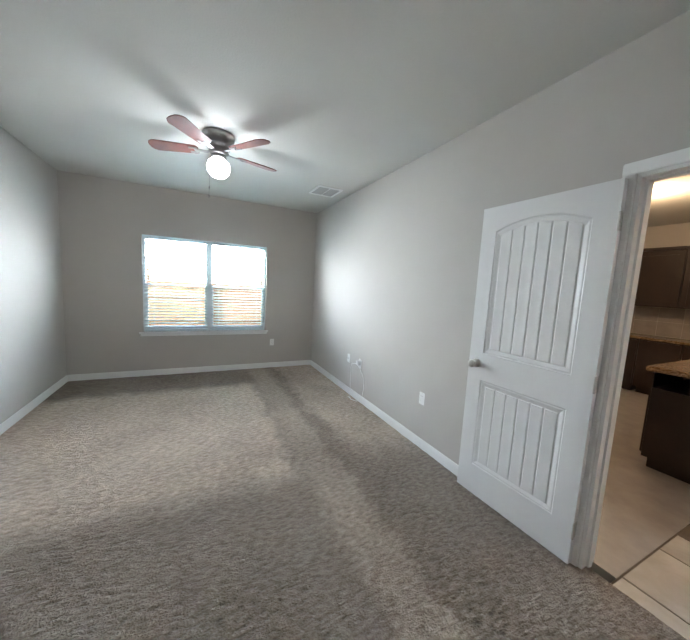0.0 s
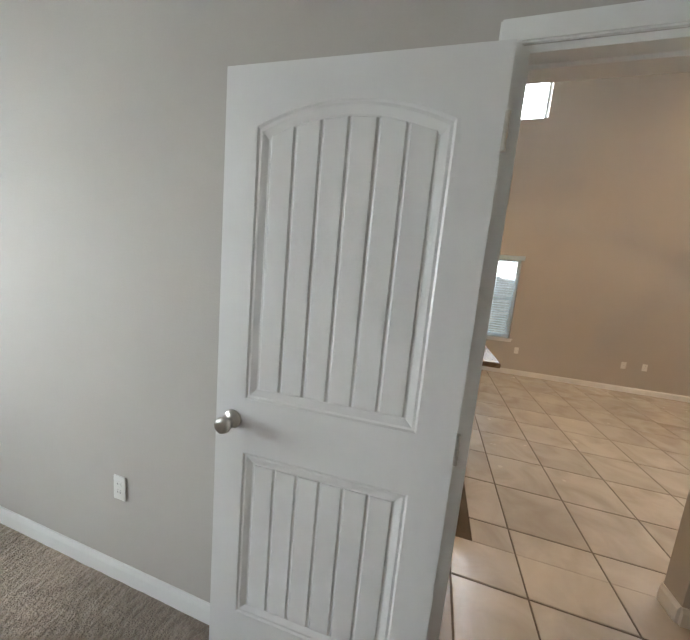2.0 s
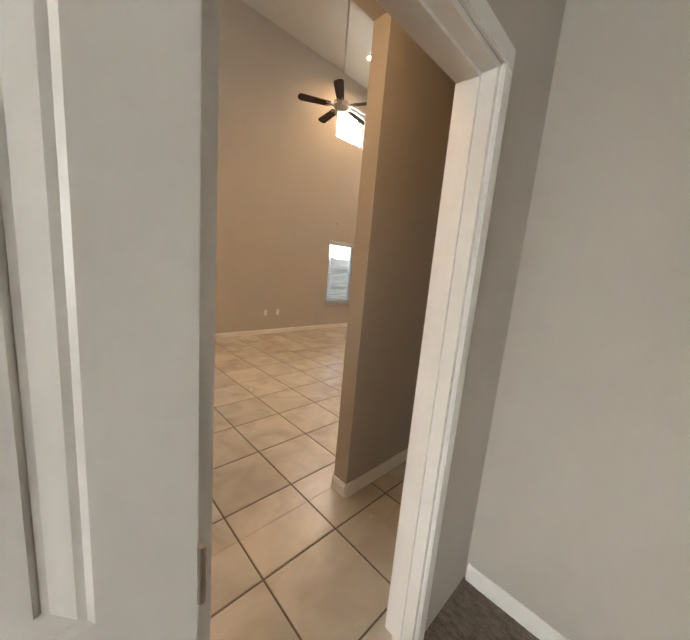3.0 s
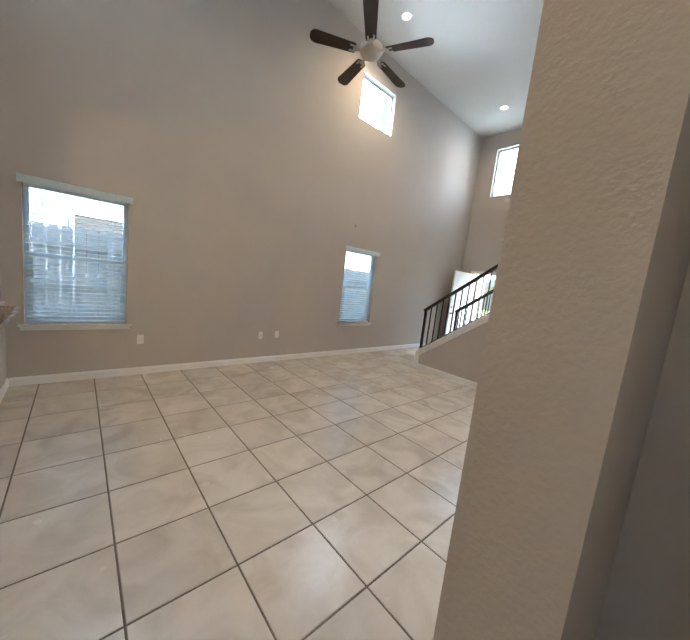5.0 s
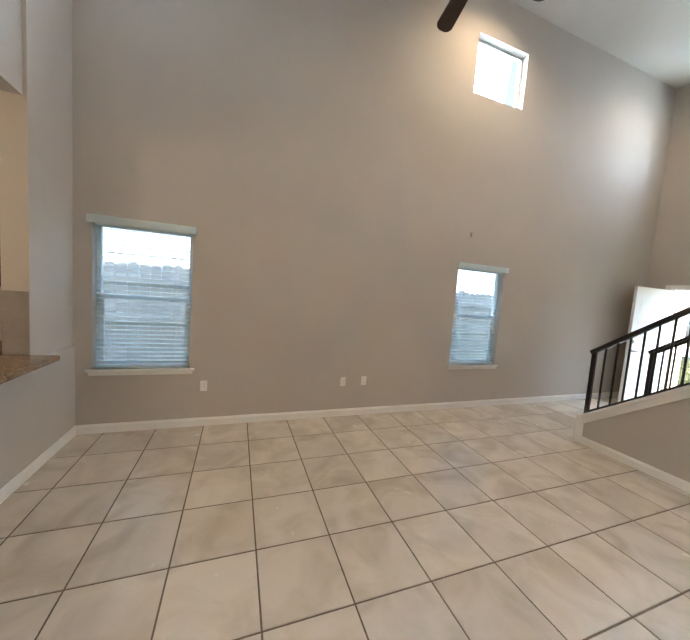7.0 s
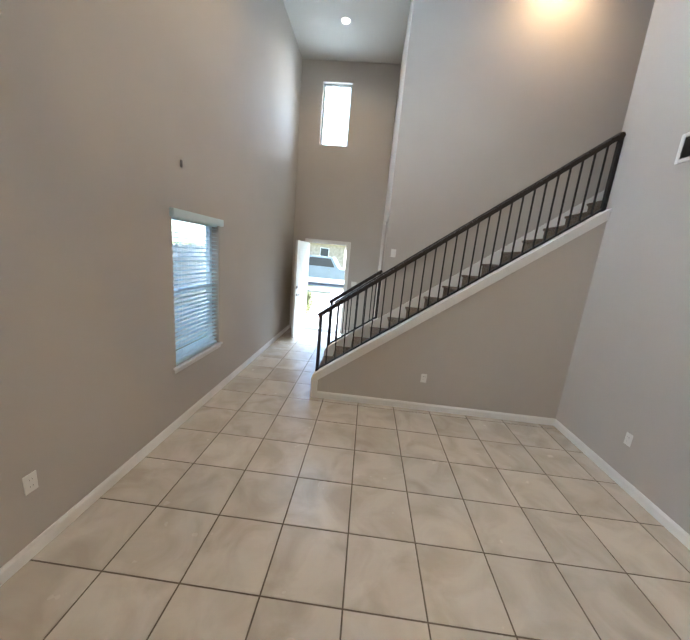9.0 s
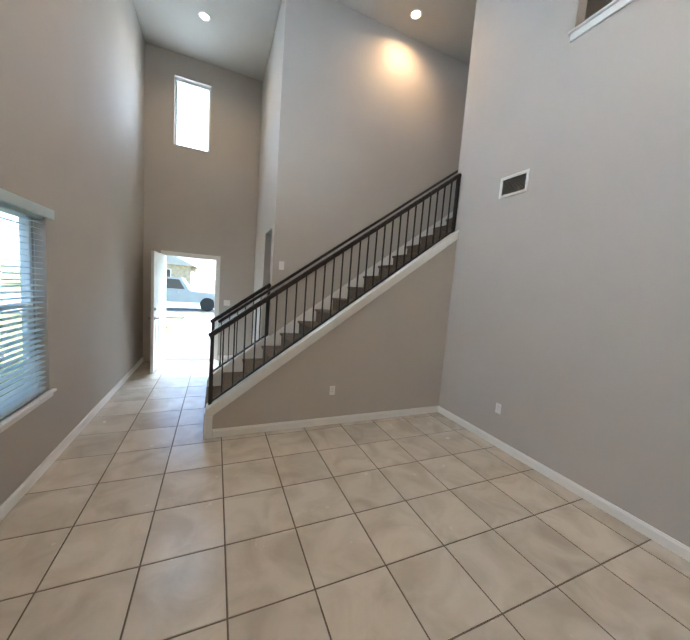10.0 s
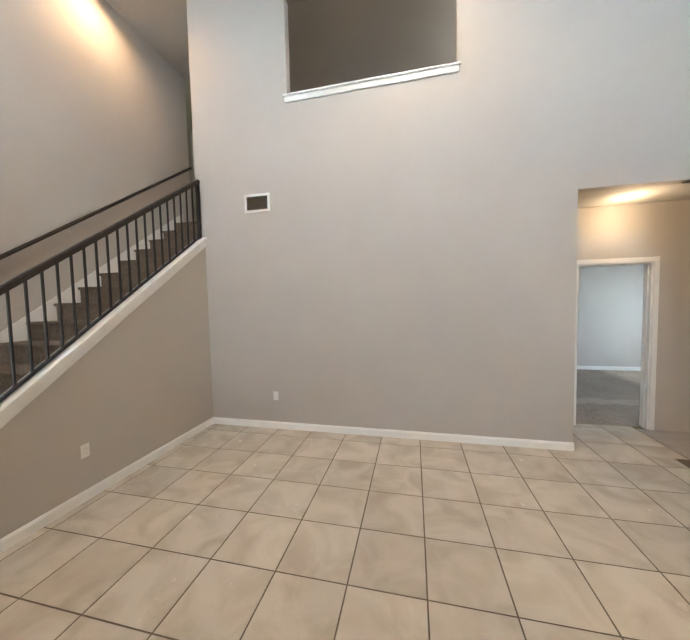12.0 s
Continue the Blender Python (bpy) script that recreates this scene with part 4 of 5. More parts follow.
def faucet():
    f = empty("kitchen_faucet", (-0.40, -1.25, 0.92), "chrome kitchen faucet on the bar counter", "faucet")
    bm = bmesh.new()
    lathe(bm, ((0.03, 0), (0.03, 0.01), (0.022, 0.02), (0.02, 0.10), (0.016, 0.16), (0.012, 0.17)), (-0.36, -1.30, 0.92), 20)
    part("base", bm, M_CHROME, f, "", True)
    bm = bmesh.new()
    pts = [(-0.36 - 0.11 * (1 - math.cos(a)), -1.30 - 0.02 * (1 - math.cos(a)), 1.07 + 0.10 * math.sin(a)) for a in [i * 2.4 / 8 for i in range(9)]]
    for a, b in zip(pts, pts[1:]):
        rod(bm, a, b, 0.011, 12)
    part("spout", bm, M_CHROME, f, "", True)
    bm = bmesh.new()
    bar(bm, (-0.35, -1.28, 1.05), (-0.31, -1.22, 1.10), 0.014, 0.008, 0.002)
    part("lever", bm, M_CHROME, f)


faucet()


def sink():
    s = empty("kitchen_sink", (-0.38, -1.62, 0.92), "stainless steel sink set into the granite", "sink")
    bm = bmesh.new()
    x0, x1, y0, y1 = -0.60, -0.14, -1.95, -1.22
    for r in ((x0, x0 + 0.03, y0, y1), (x1 - 0.03, x1, y0, y1), (x0 + 0.03, x1 - 0.03, y0, y0 + 0.03), (x0 + 0.03, x1 - 0.03, y1 - 0.11, y1)):
        box(bm, r[0], r[1], r[2], r[3], 0.9205, 0.926, 0.002)
    part("rim", bm, M_CHROME, s)
    bm = bmesh.new()
    a0, a1, b0, b1 = x0 + 0.03, x1 - 0.03, y0 + 0.03, y1 - 0.11
    for r in ((a0, a0 + 0.004, b0, b1), (a1 - 0.004, a1, b0, b1), (a0 + 0.004, a1 - 0.004, b0, b0 + 0.004), (a0 + 0.004, a1 - 0.004, b1 - 0.004, b1)):
        box(bm, *r, 0.74, 0.9205)
    box(bm, a0 + 0.004, a1 - 0.004, b0 + 0.004, b1 - 0.004, 0.735, 0.74)
    part("bowl", bm, M_NICKEL, s)
    bm = bmesh.new()
    lathe(bm, ((0.045, 0.0), (0.045, 0.004), (0.03, 0.002)), (-0.37, -1.62, 0.74), 20)
    part("drain", bm, M_CHROME, s)


sink()
# backsplash tiles on the kitchen wall and the wall end
bs = empty("backsplash", (-1.6, -0.01, 0.92), "grey ceramic backsplash above the counter", "backsplash", "", "structure")
bm = bmesh.new()
box(bm, 0, 0.302, -0.006, 0, 0, 0.235, 0.0015)
me_bs = mesh_of("backsplash_tile", bm, M_SPLASH)
for r in range(2):
    for c in range(9):
        ob = new("tile", me_bs)
        ob.parent = bs
        ob.matrix_parent_inverse = bs.matrix_basis.inverted()
        ob.matrix_basis = Matrix.Translation((-0.53 - 0.306 * c, -0.001, 0.922 + 0.239 * r))
bm = bmesh.new()
box(bm, -0.178, -0.022, -0.628, -0.621, 0.922, 1.395, 0.0015)
part("end_tile", bm, M_SPLASH, bs)

# ---- outlets, switches, vents ----


def plate(name, m, label, kind="outlet", w=0.07, h=0.115):
    """A wall plate about its own middle: x across, z up, standing out to -y."""
    p = empty(name, (0, 0, 0), label, "outlet" if kind != "switch" else "light switch", "wall plates")
    bm = bmesh.new()
    box(bm, -w / 2, w / 2, -0.006, -0.0005, -h / 2, h / 2, 0.002)
    part("cover", bm, M_PLATE, p)
    if kind == "outlet":
        for z in (-0.02, 0.02):
            bm = bmesh.new()
            box(bm, -0.016, 0.016, -0.0078, -0.006, z - 0.013, z + 0.013, 0.0015)
            rc = part("receptacle", bm, M_PLATE, p)
            bm = bmesh.new()
            box(bm, -0.008, -0.006, -0.0082, -0.0078, z - 0.003, z + 0.006)
            box(bm, 0.006, 0.008, -0.0082, -0.0078, z - 0.003, z + 0.006)
            part("slots", bm, M_SLOT, rc)
    elif kind == "switch":
        bm = bmesh.new()
        box(bm, -0.016, 0.016, -0.009, -0.006, -0.033, 0.033, 0.002)
        part("rocker", bm, M_PLATE, p)
    elif kind == "coax":
        bm = bmesh.new()
        lathe(bm, ((0.005, 0), (0.005, -0.012), (0.002, -0.012)), (0, -0.006, 0), 10, "y")
        part("socket", bm, M_NICKEL, p)
    p.matrix_basis = m
    return p


plate("wall_outlet", pose(1.126, 0, 0.447), "white duplex outlet on the greige wall below the window")
plate("wall_outlet", pose(2.734, 0, 0.447), "white cable outlet plate on the tall greige wall", "coax")
plate("wall_outlet", pose(3.021, 0, 0.453), "white duplex outlet beside a cable plate")
plate("wall_outlet", pose(0, -2.237, 0.444, rz=90), "white duplex outlet on the kitchen half wall")
plate("wall_outlet", pose(KNEE, -2.592, 0.429, rz=-90), "white duplex outlet on the stair wall")
plate("wall_outlet", pose(4.354, LOFT, 0.439, rz=180), "white duplex outlet on the tall loft wall")
plate("wall_outlet", pose(BED_W, -5.873, 0.448, rz=90), "white duplex outlet below the bedroom window")
plate("wall_outlet", pose(-1.61, BED_N, 0.468), "white duplex outlet on the bedroom wall")
plate("wall_outlet", pose(-3.132, BED_N, 0.489), "white cable plate on the bedroom wall", "coax")
plate("wall_outlet", pose(-2.807, BED_N, 0.49), "white duplex outlet with a plug in it")
plate("light_switch", pose(STAIR, -2.118, 1.938, rz=-90), "white switch plate on the stair wall", "switch", 0.075, 0.12)
plate("light_switch", pose(FRONT, -1.47, 1.2, rz=-90), "white switch plate beside the front door", "switch", 0.12, 0.115)
for x in (-0.451, -0.607, -1.214):
    plate("wall_outlet", pose(x, -0.008, 1.016, ry=90), "white outlet laid sideways on the backsplash", "outlet")


def cable():
    c = empty("power_cable", (-2.807, -5.200, 0.01), "white cable hanging from the wall outlet to the floor", "cable")
    bm = bmesh.new()
    box(bm, -2.833, -2.781, -5.205, -5.159, 0.48, 0.53, 0.006)
    part("plug", bm, M_PLATE, c)
    bm = bmesh.new()
    pts = [(-2.807, -5.195, 0.49), (-2.727, -5.200, 0.46), (-2.647, -5.190, 0.36), (-2.627, -5.185, 0.22), (-2.647, -5.195, 0.10), (-2.727, -5.220, 0.03), (-2.837, -5.240, 0.02), (-2.937, -5.230, 0.02)]
    for a, b in zip(pts, pts[1:]):
        rod(bm, a, b, 0.0035, 8)
    part("cord", bm, M_PLATE, c)
    bm = bmesh.new()
    pts = [(-2.827, -5.195, 0.49), (-2.937, -5.200, 0.47), (-2.997, -5.190, 0.38), (-2.977, -5.190, 0.2), (-2.917, -5.220, 0.03), (-2.817, -5.250, 0.02)]
    for a, b in zip(pts, pts[1:]):
        rod(bm, a, b, 0.003, 8)
    part("cord", bm, M_PLATE, c)


cable()


def register(name, m, w, h, label, mat_in, banks=1, n=9):
    """A metal air register about its own middle: x across, z up, standing out to -y."""
    g = empty(name, (0, 0, 0), label, "air vent")
    bm = bmesh.new()
    f = 0.032
    for r in ((-w / 2, -w / 2 + f, -h / 2, h / 2), (w / 2 - f, w / 2, -h / 2, h / 2), (-w / 2 + f, w / 2 - f, -h / 2, -h / 2 + f), (-w / 2 + f, w / 2 - f, h / 2 - f, h / 2)):
        box(bm, r[0], r[1], -0.012, -0.0005, r[2], r[3], 0.003)
    part("frame", bm, M_TRIM, g)
    # dark sheet: the shade between the slats put in as colour
    bm = bmesh.new()
    box(bm, -w / 2 + f, w / 2 - f, -0.002, -0.0006, -h / 2 + f, h / 2 - f)
    part("shade_backing", bm, mat_in, g)
    inner = w - 2 * f
    for b in range(banks):
        x0 = -w / 2 + f + inner * b / banks + (0.008 if b else 0)
        x1 = -w / 2 + f + inner * (b + 1) / banks
        for i in range(n):
            z = -h / 2 + f + (h - 2 * f) * (i + 0.5) / n
            bm = bmesh.new()
            s = (h - 2 * f) / n * 0.30
            prism(bm, ((-0.011, z - s), (-0.0095, z - s), (-0.003, z + s), (-0.0045, z + s)), "x", x0, x1)
            part("slat", bm, M_LOUVRE if mat_in is not M_SLOT else M_PEWTER, g)
        if b:
            bm = bmesh.new()
            box(bm, x0 - 0.008, x0, -0.011, -0.002, -h / 2 + f, h / 2 - f)
            part("divider", bm, M_TRIM, g)
    g.matrix_basis = m
    return g


register("wall_vent", pose(4.525, LOFT, 2.962, rz=180), 0.355, 0.234, "white framed return vent with dark louvres on the loft wall", M_SLOT, 1, 12)
register("ceiling_vent", pose(-3.412, -5.495, 2.71, rx=90, rz=90), 0.345, 0.38, "white metal air vent in the bedroom ceiling", M_VENT_SHADE, 2, 10)
bm = bmesh.new()
box(bm, 4.486, 4.512, -0.012, -0.0005, 2.485, 2.545, 0.003)
tagged(part("wall_sensor", bm, M_PEWTER), "small grey sensor on the tall wall above the blind", "sensor")

# ---- ceiling fans and lamps ----


def ceiling_fan(name, place, ceiling, blades, reach, turn, blade_mat, metal, label, rod_len=0.0, globe=True, width=0.135):
    """A fan about its motor: canopy, down rod, motor, blade irons, blades, light."""
    x, y, z = place
    f = empty(name, (x, y, ceiling), label, "ceiling fan")
    bm = bmesh.new()
    if rod_len:
        lathe(bm, ((0.03, -0.07), (0.06, -0.05), (0.068, 0.0)), (x, y, ceiling), 24)
        part("canopy", bm, metal, f, "", True)
        bm = bmesh.new()
        rod(bm, (x, y, z + 0.05), (x, y, ceiling - 0.05), 0.012, 12)
        part("down_rod", bm, metal, f)
        bm = bmesh.new()
        lathe(bm, ((0.05, -0.06), (0.105, -0.05), (0.125, -0.015), (0.12, 0.03), (0.075, 0.06), (0.03, 0.075)), (x, y, z), 28)
        part("motor", bm, metal, f, "", True)
    else:
        lathe(bm, ((0.055, z - 0.06 - ceiling), (0.085, z - 0.04 - ceiling), (0.07, z - 0.015 - ceiling), (0.10, z + 0.0 - ceiling), (0.125, z + 0.05 - ceiling), (0.135, z + 0.10 - ceiling), (0.13, 0.0)), (x, y, ceiling), 32)
        part("motor", bm, metal, f, "", True)
    for i in range(blades):
        a = radians(turn) + 2 * math.pi * i / blades
        m = Matrix.Translation((x, y, z - 0.035)) @ Matrix.Rotation(a, 4, "Z") @ Matrix.Rotation(radians(11), 4, "X")
        bm = bmesh.new()
        bar(bm, (0.07, 0, 0), (0.2, 0, 0.0), 0.035, 0.006, 0.002)
        bar(bm, (0.17, -0.03, 0.0), (0.24, -0.03, 0.0), 0.02, 0.006, 0.002)
        bar(bm, (0.17, 0.03, 0.0), (0.24, 0.03, 0.0), 0.02, 0.006, 0.002)
        bm.transform(m)
        part("blade_iron", bm, metal, f)
        bm = bmesh.new()
        w0, w1 = width * 0.40, width * 0.52
        out = [(0.18, -w0), (reach - 0.05, -w1), (reach - 0.015, -w1 * 0.75), (reach, -w1 * 0.35), (reach, w1 * 0.35), (reach - 0.015, w1 * 0.75), (reach - 0.05, w1), (0.18, w0), (0.165, w0 * 0.5), (0.165, -w0 * 0.5)]
        prism(bm, out, "z", 0.004, 0.011)
        bm.transform(m)
        part("blade", bm, blade_mat, f)
    if globe:
        bm = bmesh.new()
        lathe(bm, ((0.06, -0.06), (0.066, -0.075), (0.05, -0.09)), (x, y, z), 24)
        part("light_fitter", bm, metal, f, "", True)
        bm = bmesh.new()
        lathe(bm, ((0.05, -0.085), (0.085, -0.115), (0.098, -0.155), (0.09, -0.2), (0.06, -0.235), (0.02, -0.25)), (x, y, z), 28)
        gl = part("globe", bm, M_GLOBE, f, "lit frosted glass globe", True)
        gl.visible_shadow = False
        for dx, ln in ((-0.03, 0.12), (0.02, 0.06)):
            bm = bmesh.new()
            rod(bm, (x + dx, y - 0.07, z - 0.09), (x + dx, y - 0.075, z - 0.27 - ln), 0.0015, 6)
            lathe(bm, ((0.003, 0.0), (0.006, -0.012), (0.003, -0.03)), (x + dx, y - 0.075, z - 0.27 - ln), 8)
            part("pull_chain", bm, metal, f)
    return f


ceiling_fan("ceiling_fan", (-2.52, -6.862, 2.60), 2.71, 5, 0.56, 180, M_BLADE_RED, M_PEWTER, "flush ceiling fan with five cherry blades and a lit globe")
ceiling_fan("ceiling_fan", (2.90, -1.72, 3.93), H_HIGH, 5, 0.66, 8, M_BLADE_DARK, M_NICKEL, "ceiling fan with five dark blades on a long rod", 2.0, False)


def can_light(x, y, z):
    c = empty("recessed_light", (x, y, z), "lit recessed ceiling light with white trim", "ceiling light", "recessed lights")
    bm = bmesh.new()
    lathe(bm, ((0.062, -0.001), (0.066, -0.006), (0.088, -0.004), (0.09, -0.0005)), (x, y, z), 28)
    part("trim_ring", bm, M_TRIM, c)
    bm = bmesh.new()
    lathe(bm, ((0.06, -0.004), (0.03, -0.009), (0.01, -0.010)), (x, y, z), 24)
    part("lens", bm, M_LAMP_WARM, c).visible_shadow = False


for p in ((4.4, -0.75), (2.5, -3.3), (7.64, -0.97), (6.1, -3.78)):
    can_light(*p, H_HIGH)

# ---- upstairs, seen through the overlook ----
bm = bmesh.new()
for r in ((2.2, 2.27, UP, 5.1), (3.03, 3.1, UP, 5.1), (2.27, 3.03, 5.03, 5.1)):
    box(bm, r[0], r[1], -6.8, -6.78, r[2], r[3], 0.004)
structure("door_casing_loft", bm, M_TRIM, "white casing of an upstairs door", "trim")
panel_door("door_3", 0.74, 1.98, 0.036, "white moulded two-panel upstairs door, closed", pose(2.28, -6.775, UP + 0.01))

# ---- outside ----
slab("ground", -400, 400, -400, 400, -0.4, -0.16, M_LAWN, "sunlit lawn around the house", "ground")
slab("pavement_path", 8.95, 17.0, -1.35, -0.05, -0.16, -0.06, M_CONCRETE, "pale concrete front path", "pavement")
slab("pavement_sidewalk", 17.0, 18.4, -40, 40, -0.16, -0.07, M_CONCRETE, "pale concrete sidewalk", "pavement")
slab("road", 20.0, 28.0, -60, 60, -0.16, -0.13, M_ASPHALT, "pale sunlit street in front of the house", "road")
slab("porch_slab", 8.88, 10.4, -1.9, 0.3, -0.16, -0.03, M_CONCRETE, "concrete porch slab at the front door", "porch")


def fence(name, a, b, height, board_mat, label, step=0.145):
    """A privacy fence of upright boards from a to b, with rails and posts behind."""
    f = empty(name, (*a, -0.16), label, "fence")
    a, b = Vector((*a, 0)), Vector((*b, 0))
    d = (b - a).normalized()
    ang = math.atan2(d.y, d.x)
    n = int((b - a).length / step)
    bm = bmesh.new()
    w = step - 0.006
    prism(bm, ((0, -0.15), (w, -0.15), (w, height - 0.03), (w - 0.03, height), (0.03, height), (0, height - 0.03)), "y", -0.009, 0.009)
    me = mesh_of("board", bm, board_mat)
    rnd = random.Random(5)
    for i in range(n):
        ob = new("board", me)
        ob.parent = f
        ob.matrix_parent_inverse = f.matrix_basis.inverted()
        ob.matrix_basis = Matrix.Translation(a + d * (i * step) + Vector((0, 0, rnd.uniform(-0.012, 0.012)))) @ Matrix.Rotation(ang, 4, "Z")
    nrm = Vector((-d.y, d.x, 0))
    for z in (0.25, 0.95, height - 0.25):
        bm = bmesh.new()
        bar(bm, a + nrm * -0.03 + Vector((0, 0, z)), b + nrm * -0.03 + Vector((0, 0, z)), 0.04, 0.09, 0.0)
        part("rail", bm, board_mat, f)
    for i in range(0, n, 17):
        p = a + d * (i * step) + nrm * -0.09
        bm = bmesh.new()
        box(bm, p.x - 0.045, p.x + 0.045, p.y - 0.045, p.y + 0.045, -0.16, height + 0.03, 0.004)
        part("post", bm, board_mat, f)


fence("side_fence", (-4.0, 1.75), (8.2, 1.75), 1.78, M_GREYBOARD, "grey weathered wooden side fence")
fence("back_fence", (-9.6, -14.0), (-9.6, 1.6), 1.75, M_FENCE, "tan cedar back fence in the sun")


def far_house(name, x, y, w, d, h, mat, label, side=-1):
    """A neighbouring house with windows, a door and a pitched roof; its front looks down x (side -1) or along y."""
    g = empty(name, (x, y, -0.16), label, "house")
    bm = bmesh.new()
    box(bm, x, x + d, y - w / 2, y + w / 2, -0.16, h)
    part("wall", bm, mat, g)
    bm = bmesh.new()
    prism(bm, ((y - w / 2 - 0.5, h), (y + w / 2 + 0.5, h), (y, h + w * 0.26)), "x", x - 0.5, x + d + 0.5)
    part("roof", bm, M_ROOF, g)
    for yy, zz, ww, hh in ((y - w * 0.3, 1.0, 1.2, 1.5), (y + w * 0.3, 1.0, 1.2, 1.5)):
        bm = bmesh.new()
        box(bm, x - 0.06, x - 0.002, yy - ww / 2, yy + ww / 2, zz, zz + hh)
        wn_ = part("window", bm, M_TRIM, g)
        bm = bmesh.new()
        box(bm, x - 0.07, x - 0.061, yy - ww / 2 + 0.08, yy + ww / 2 - 0.08, zz + 0.08, zz + hh - 0.08)
        part("pane", bm, M_SLOT, wn_)
    bm = bmesh.new()
    box(bm, x - 0.06, x - 0.002, y - 0.5, y + 0.5, -0.1, 2.0)
    part("door", bm, M_CABINET, g)


far_house("house", 42.0, -9.0, 13, 10, 3.0, M_SIDING, "pale single-storey house across the street")
far_house("house", 42.0, 8.0, 13, 10, 3.0, M_BRICKWALL, "tan brick single-storey house across the street")


def neighbour():
    """Two-storey house beyond the side fence: lap siding board by board, trimmed windows and a pitched roof."""
    g = empty("neighbour_house", (0, 8, -0.16), "blue-grey two-storey sided neighbouring house beyond the fence", "house")
    bm = bmesh.new()
    box(bm, -5.4, 4.2, 4.62, 12, -0.16, 5.6)
    part("wall", bm, M_GREYSIDING, g)
    bm = bmesh.new()
    prism(bm, ((0, 0), (0, 0.17), (-0.008, 0.17), (-0.022, 0)), "x", -5.4, 4.2)
    me = mesh_of("siding_board", bm, M_GREYSIDING)
    for i in range(33):
        ob = new("siding_board", me)
        ob.parent = g
        ob.matrix_parent_inverse = g.matrix_basis.inverted()
        ob.matrix_basis = Matrix.Translation((0, 4.619, -0.1 + i * 0.17))
    bm = bmesh.new()
    prism(bm, ((4.2, 5.55), (4.2, 5.68), (8.3, 7.6), (12.4, 5.68), (12.4, 5.55)), "x", -5.8, 4.6)
    part("roof", bm, M_ROOF, g)
    for x in (-2.6, 0.9):
        bm = bmesh.new()
        for r in ((x - 0.5, x - 0.42, 0.9, 2.3), (x + 0.42, x + 0.5, 0.9, 2.3), (x - 0.42, x + 0.42, 0.9, 0.98), (x - 0.42, x + 0.42, 2.22, 2.3), (x - 0.42, x + 0.42, 1.57, 1.63)):
            box(bm, r[0], r[1], 4.54, 4.596, r[2], r[3], 0.004)
        w = part("window", bm, M_VINYL, g)
        bm = bmesh.new()
        box(bm, x - 0.42, x + 0.42, 4.56, 4.58, 0.98, 2.22)
        part("pane", bm, M_SLOT, w)


neighbour()


def pickup(x, y):
    t = empty("pickup_truck", (x, y, -0.13), "blue-grey pickup truck parked in the street", "truck")
    g = -0.13
    bm = bmesh.new()
    prof = ((-2.75, 0.45), (-2.75, 1.0), (-1.0, 1.06), (-0.85, 1.12), (-0.45, 1.75), (1.0, 1.78), (1.55, 1.15), (2.6, 1.02), (2.75, 0.85), (2.75, 0.45))
    prism(bm, [(y + a, g + b) for a, b in prof], "x", x - 0.93, x + 0.93)
    part("body", bm, M_TRUCK, t)
    for s in (-1, 1):
        bm = bmesh.new()
        box(bm, x - 0.9, x + 0.9, y + s * 2.76 - 0.06, y + s * 2.76 + 0.06, g + 0.46, g + 0.64, 0.02)
        part("bumper", bm, M_CHROME, t)
        bm = bmesh.new()
        box(bm, x + s * 1.03 - 0.1, x + s * 1.03 + 0.1, y + 1.12, y + 1.2, g + 1.16, g + 1.32, 0.02)
        part("side_mirror", bm, M_TRUCK, t)
        bm = bmesh.new()
        box(bm, x + s * 0.935 - 0.012, x + s * 0.935 + 0.012, y - 0.35, y - 0.2, g + 0.98, g + 1.01, 0.004)
        part("door_handle", bm, M_CHROME, t)
    for s in (-1, 1):
        bm = bmesh.new()
        prism(bm, [(y + a, g + b) for a, b in ((-0.62, 1.16), (-0.36, 1.66), (0.95, 1.68), (1.36, 1.18))], "x", x + s * 0.931 - 0.006, x + s * 0.931 + 0.006)
        part("window", bm, M_SLOT, t)
        for yy in (-1.75, 1.75):
            bm = bmesh.new()
            lathe(bm, ((0.20, -0.12), (0.37, -0.12), (0.385, 0.0), (0.37, 0.12), (0.20, 0.12)), (x + s * 0.84, y + yy, g + 0.385), 24, "x")
            wh = part("wheel", bm, M_TYRE, t)
            bm = bmesh.new()
            lathe(bm, ((0.2, -0.1), (0.2, 0.1)), (x + s * 0.85, y + yy, g + 0.385), 20, "x")
            part("rim", bm, M_CHROME, wh)


pickup(21.3, 0.9)


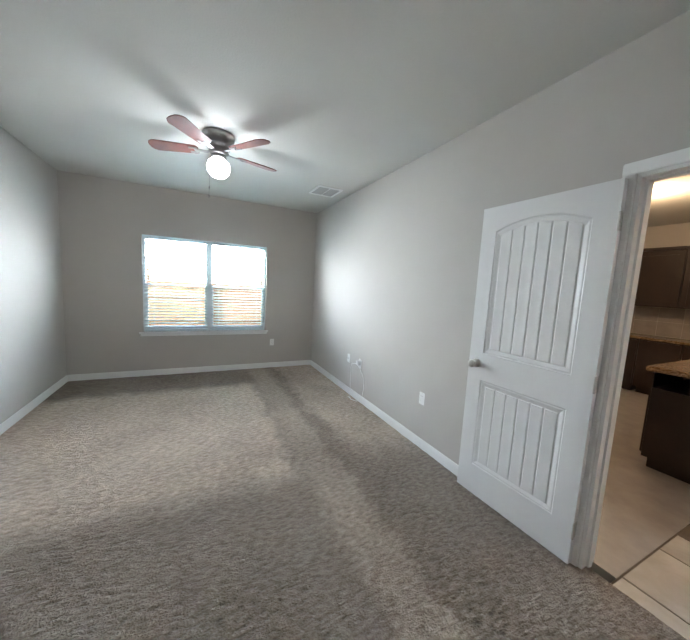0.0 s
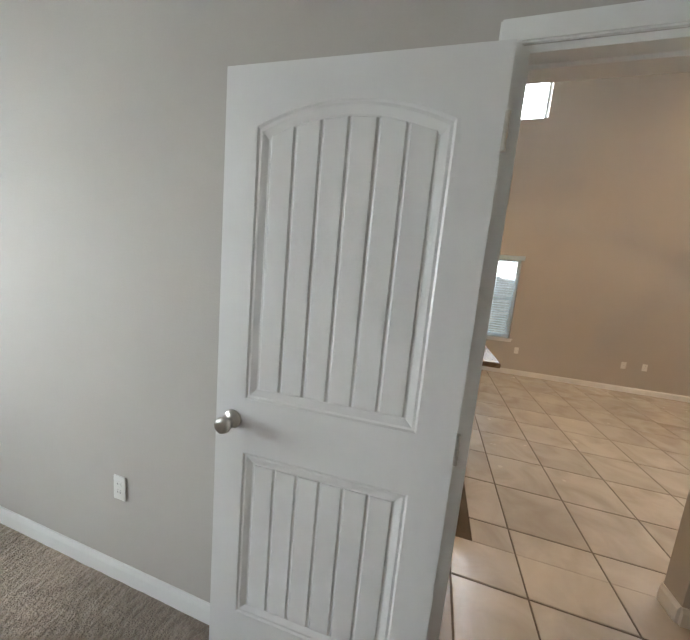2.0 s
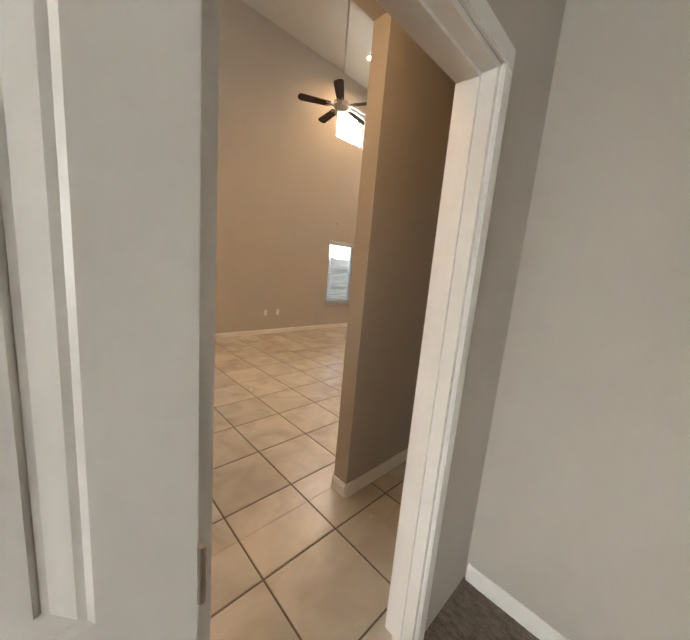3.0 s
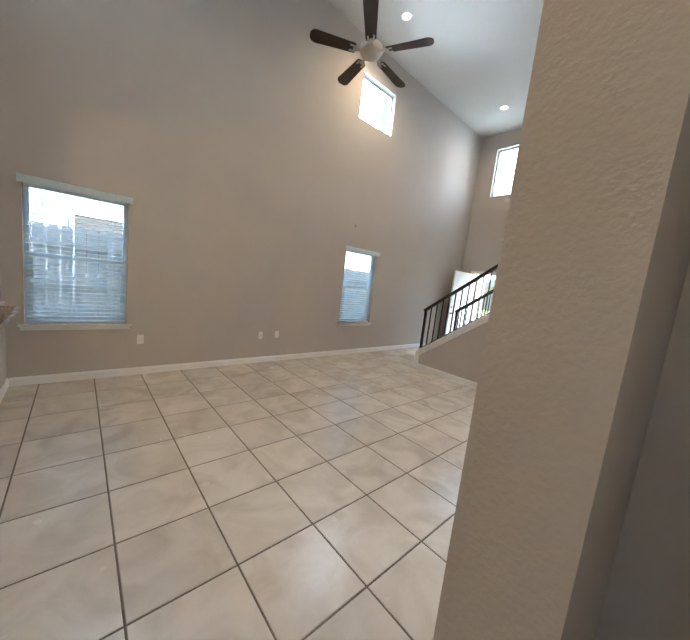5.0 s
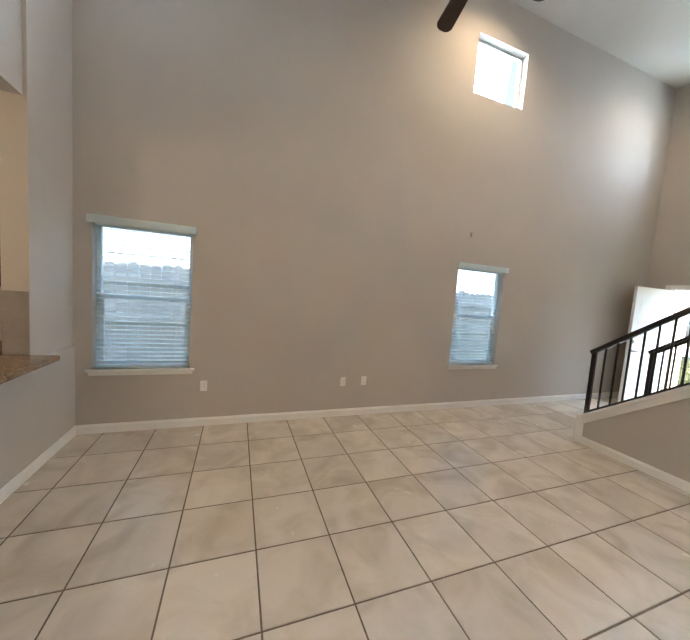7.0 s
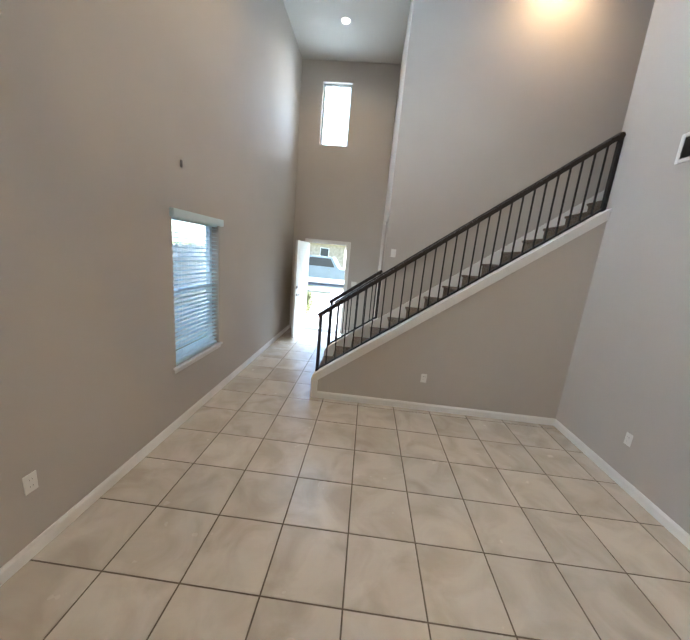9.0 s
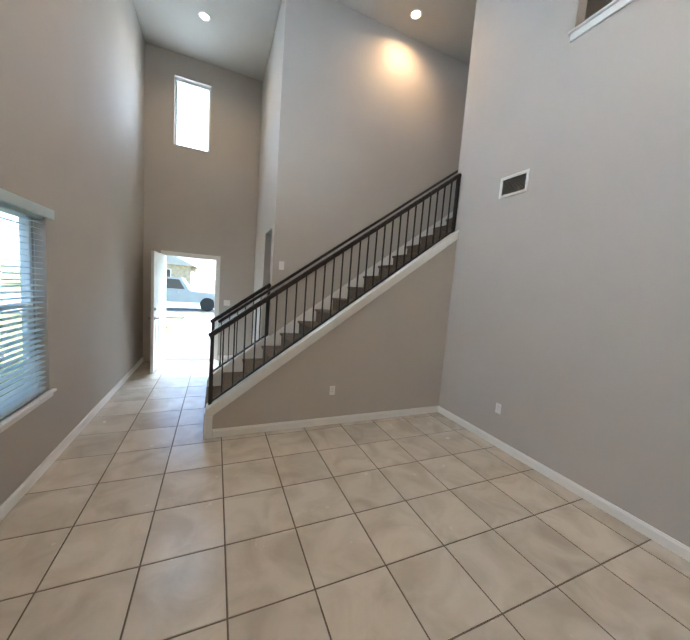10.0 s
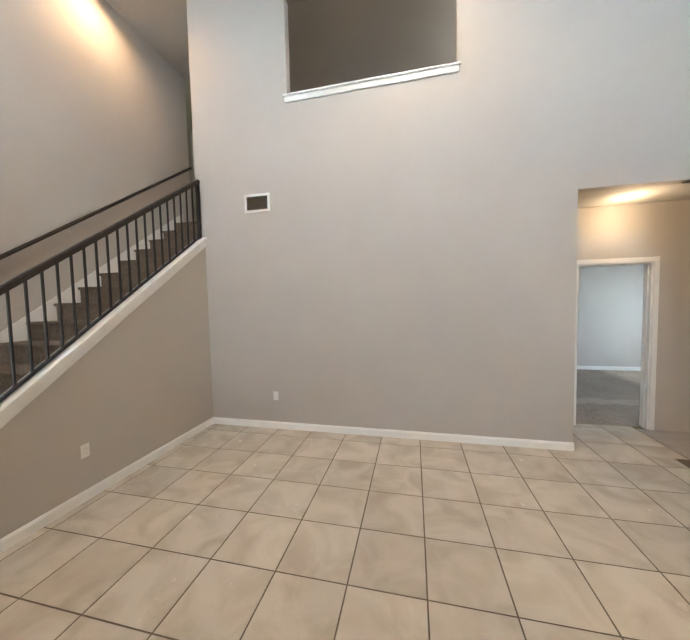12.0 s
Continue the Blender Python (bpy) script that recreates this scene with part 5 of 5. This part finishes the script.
def shrub(x, y, r, h, seed):
    s = empty("shrub", (x, y, -0.16), "dry yellow-green shrub beside the front path", "shrub", "shrubs")
    rnd = random.Random(seed)
    bm = bmesh.new()
    for _ in range(9):
        a = rnd.uniform(0, 6.28)
        rod(bm, (x, y, -0.16), (x + r * 0.6 * math.cos(a), y + r * 0.6 * math.sin(a), h * rnd.uniform(0.4, 0.8) - 0.16), 0.012, 5, 0.004)
    part("stems", bm, M_BARK, s)
    verts, faces = [], []
    for _ in range(1500):
        a, u, v = rnd.uniform(0, 6.28), rnd.random() ** 0.4, rnd.uniform(0.12, 1)
        lump = 1 + 0.25 * math.sin(3 * a + seed) + 0.15 * math.sin(7 * v + 2 * a)
        p = Vector((x + r * u * lump * math.cos(a) * math.sqrt(max(0.05, 1 - (v - 0.35) ** 2 * 1.8)), y + r * u * lump * math.sin(a) * math.sqrt(max(0.05, 1 - (v - 0.35) ** 2 * 1.8)), h * v - 0.16))
        q = Euler((rnd.uniform(0, 3), rnd.uniform(0, 3), rnd.uniform(0, 6))).to_matrix()
        k = len(verts)
        sz = rnd.uniform(0.025, 0.05)
        for c in ((-1, 0, 0), (0, -0.45, 0), (1, 0, 0), (0, 0.45, 0)):
            verts.append(p + q @ (Vector(c) * sz))
        faces.append((k, k + 1, k + 2, k + 3))
    me = bpy.data.meshes.new("leaves")
    me.from_pydata(verts, [], faces)
    me.materials.append(M_LEAF)
    lv = new("leaves", me)
    lv.parent = s
    lv.matrix_parent_inverse = s.matrix_basis.inverted()


shrub(11.2, 0.55, 0.55, 0.8, 1)
shrub(12.9, 0.75, 0.5, 0.7, 2)
shrub(11.6, -1.9, 0.4, 0.7, 3)
# brick pier of the porch
bm = bmesh.new()
box(bm, 9.9, 10.3, 0.0, 0.3, -0.03, 2.9)
tagged(part("porch_pier", bm, M_BRICKWALL), "tan brick pier at the edge of the porch", "pier")

# ---- floor tiles, piece by piece ----
TS, GAP = 0.4545, 0.009
TX, TY = 0.685, -1.352
bed_bm = bmesh.new()
box(bed_bm, -0.14, FRONT + 0.16, LOFT, 0.0, -0.12, -0.003)
box(bed_bm, -0.14, 2.2, BED_N + 0.05, LOFT, -0.12, -0.003)
floor = structure("floor", bed_bm, M_GROUT, "large cream ceramic tiles with dark grout lines", "tile floor")
SHARED = {}


def tile_mesh(w, d):
    key = (round(w, 3), round(d, 3))
    if key not in SHARED:
        bm = bmesh.new()
        e = 0.003
        lo = [bm.verts.new(p) for p in ((0, 0, -0.01), (w, 0, -0.01), (w, d, -0.01), (0, d, -0.01))]
        md = [bm.verts.new(p) for p in ((0, 0, -0.002), (w, 0, -0.002), (w, d, -0.002), (0, d, -0.002))]
        hi = [bm.verts.new(p) for p in ((e, e, 0), (w - e, e, 0), (w - e, d - e, 0), (e, d - e, 0))]
        bm.faces.new(hi)
        for p, q in ((lo, md), (md, hi)):
            for i in range(4):
                bm.faces.new((p[i], p[(i + 1) % 4], q[(i + 1) % 4], q[i]))
        SHARED[key] = mesh_of("tile", bm, M_TILE)
    return SHARED[key]


def lay(x0, x1, y0, y1, skip=()):
    i0, i1 = math.floor((x0 - TX) / TS), math.ceil((x1 - TX) / TS)
    j0, j1 = math.floor((y0 - TY) / TS), math.ceil((y1 - TY) / TS)
    for i in range(i0, i1):
        for j in range(j0, j1):
            a, b = max(x0, TX + i * TS + GAP / 2), min(x1, TX + (i + 1) * TS - GAP / 2)
            c, d = max(y0, TY + j * TS + GAP / 2), min(y1, TY + (j + 1) * TS - GAP / 2)
            if b - a < 0.015 or d - c < 0.015 or any(s[0] < (a + b) / 2 < s[1] and s[2] < (c + d) / 2 < s[3] for s in skip):
                continue
            ob = new("tile", tile_mesh(b - a, d - c))
            ob.parent = floor
            ob.location = (a, c, 0)


lay(0.0, FRONT - 0.02, LOFT, 0.0, [(KNEE + 0.24, 9, -4.4, -2.0), (KNEE + 0.15, STAIR - 0.03, -4.4, -1.45)])
lay(-0.13, 2.1, BED_N + 0.05, LOFT)
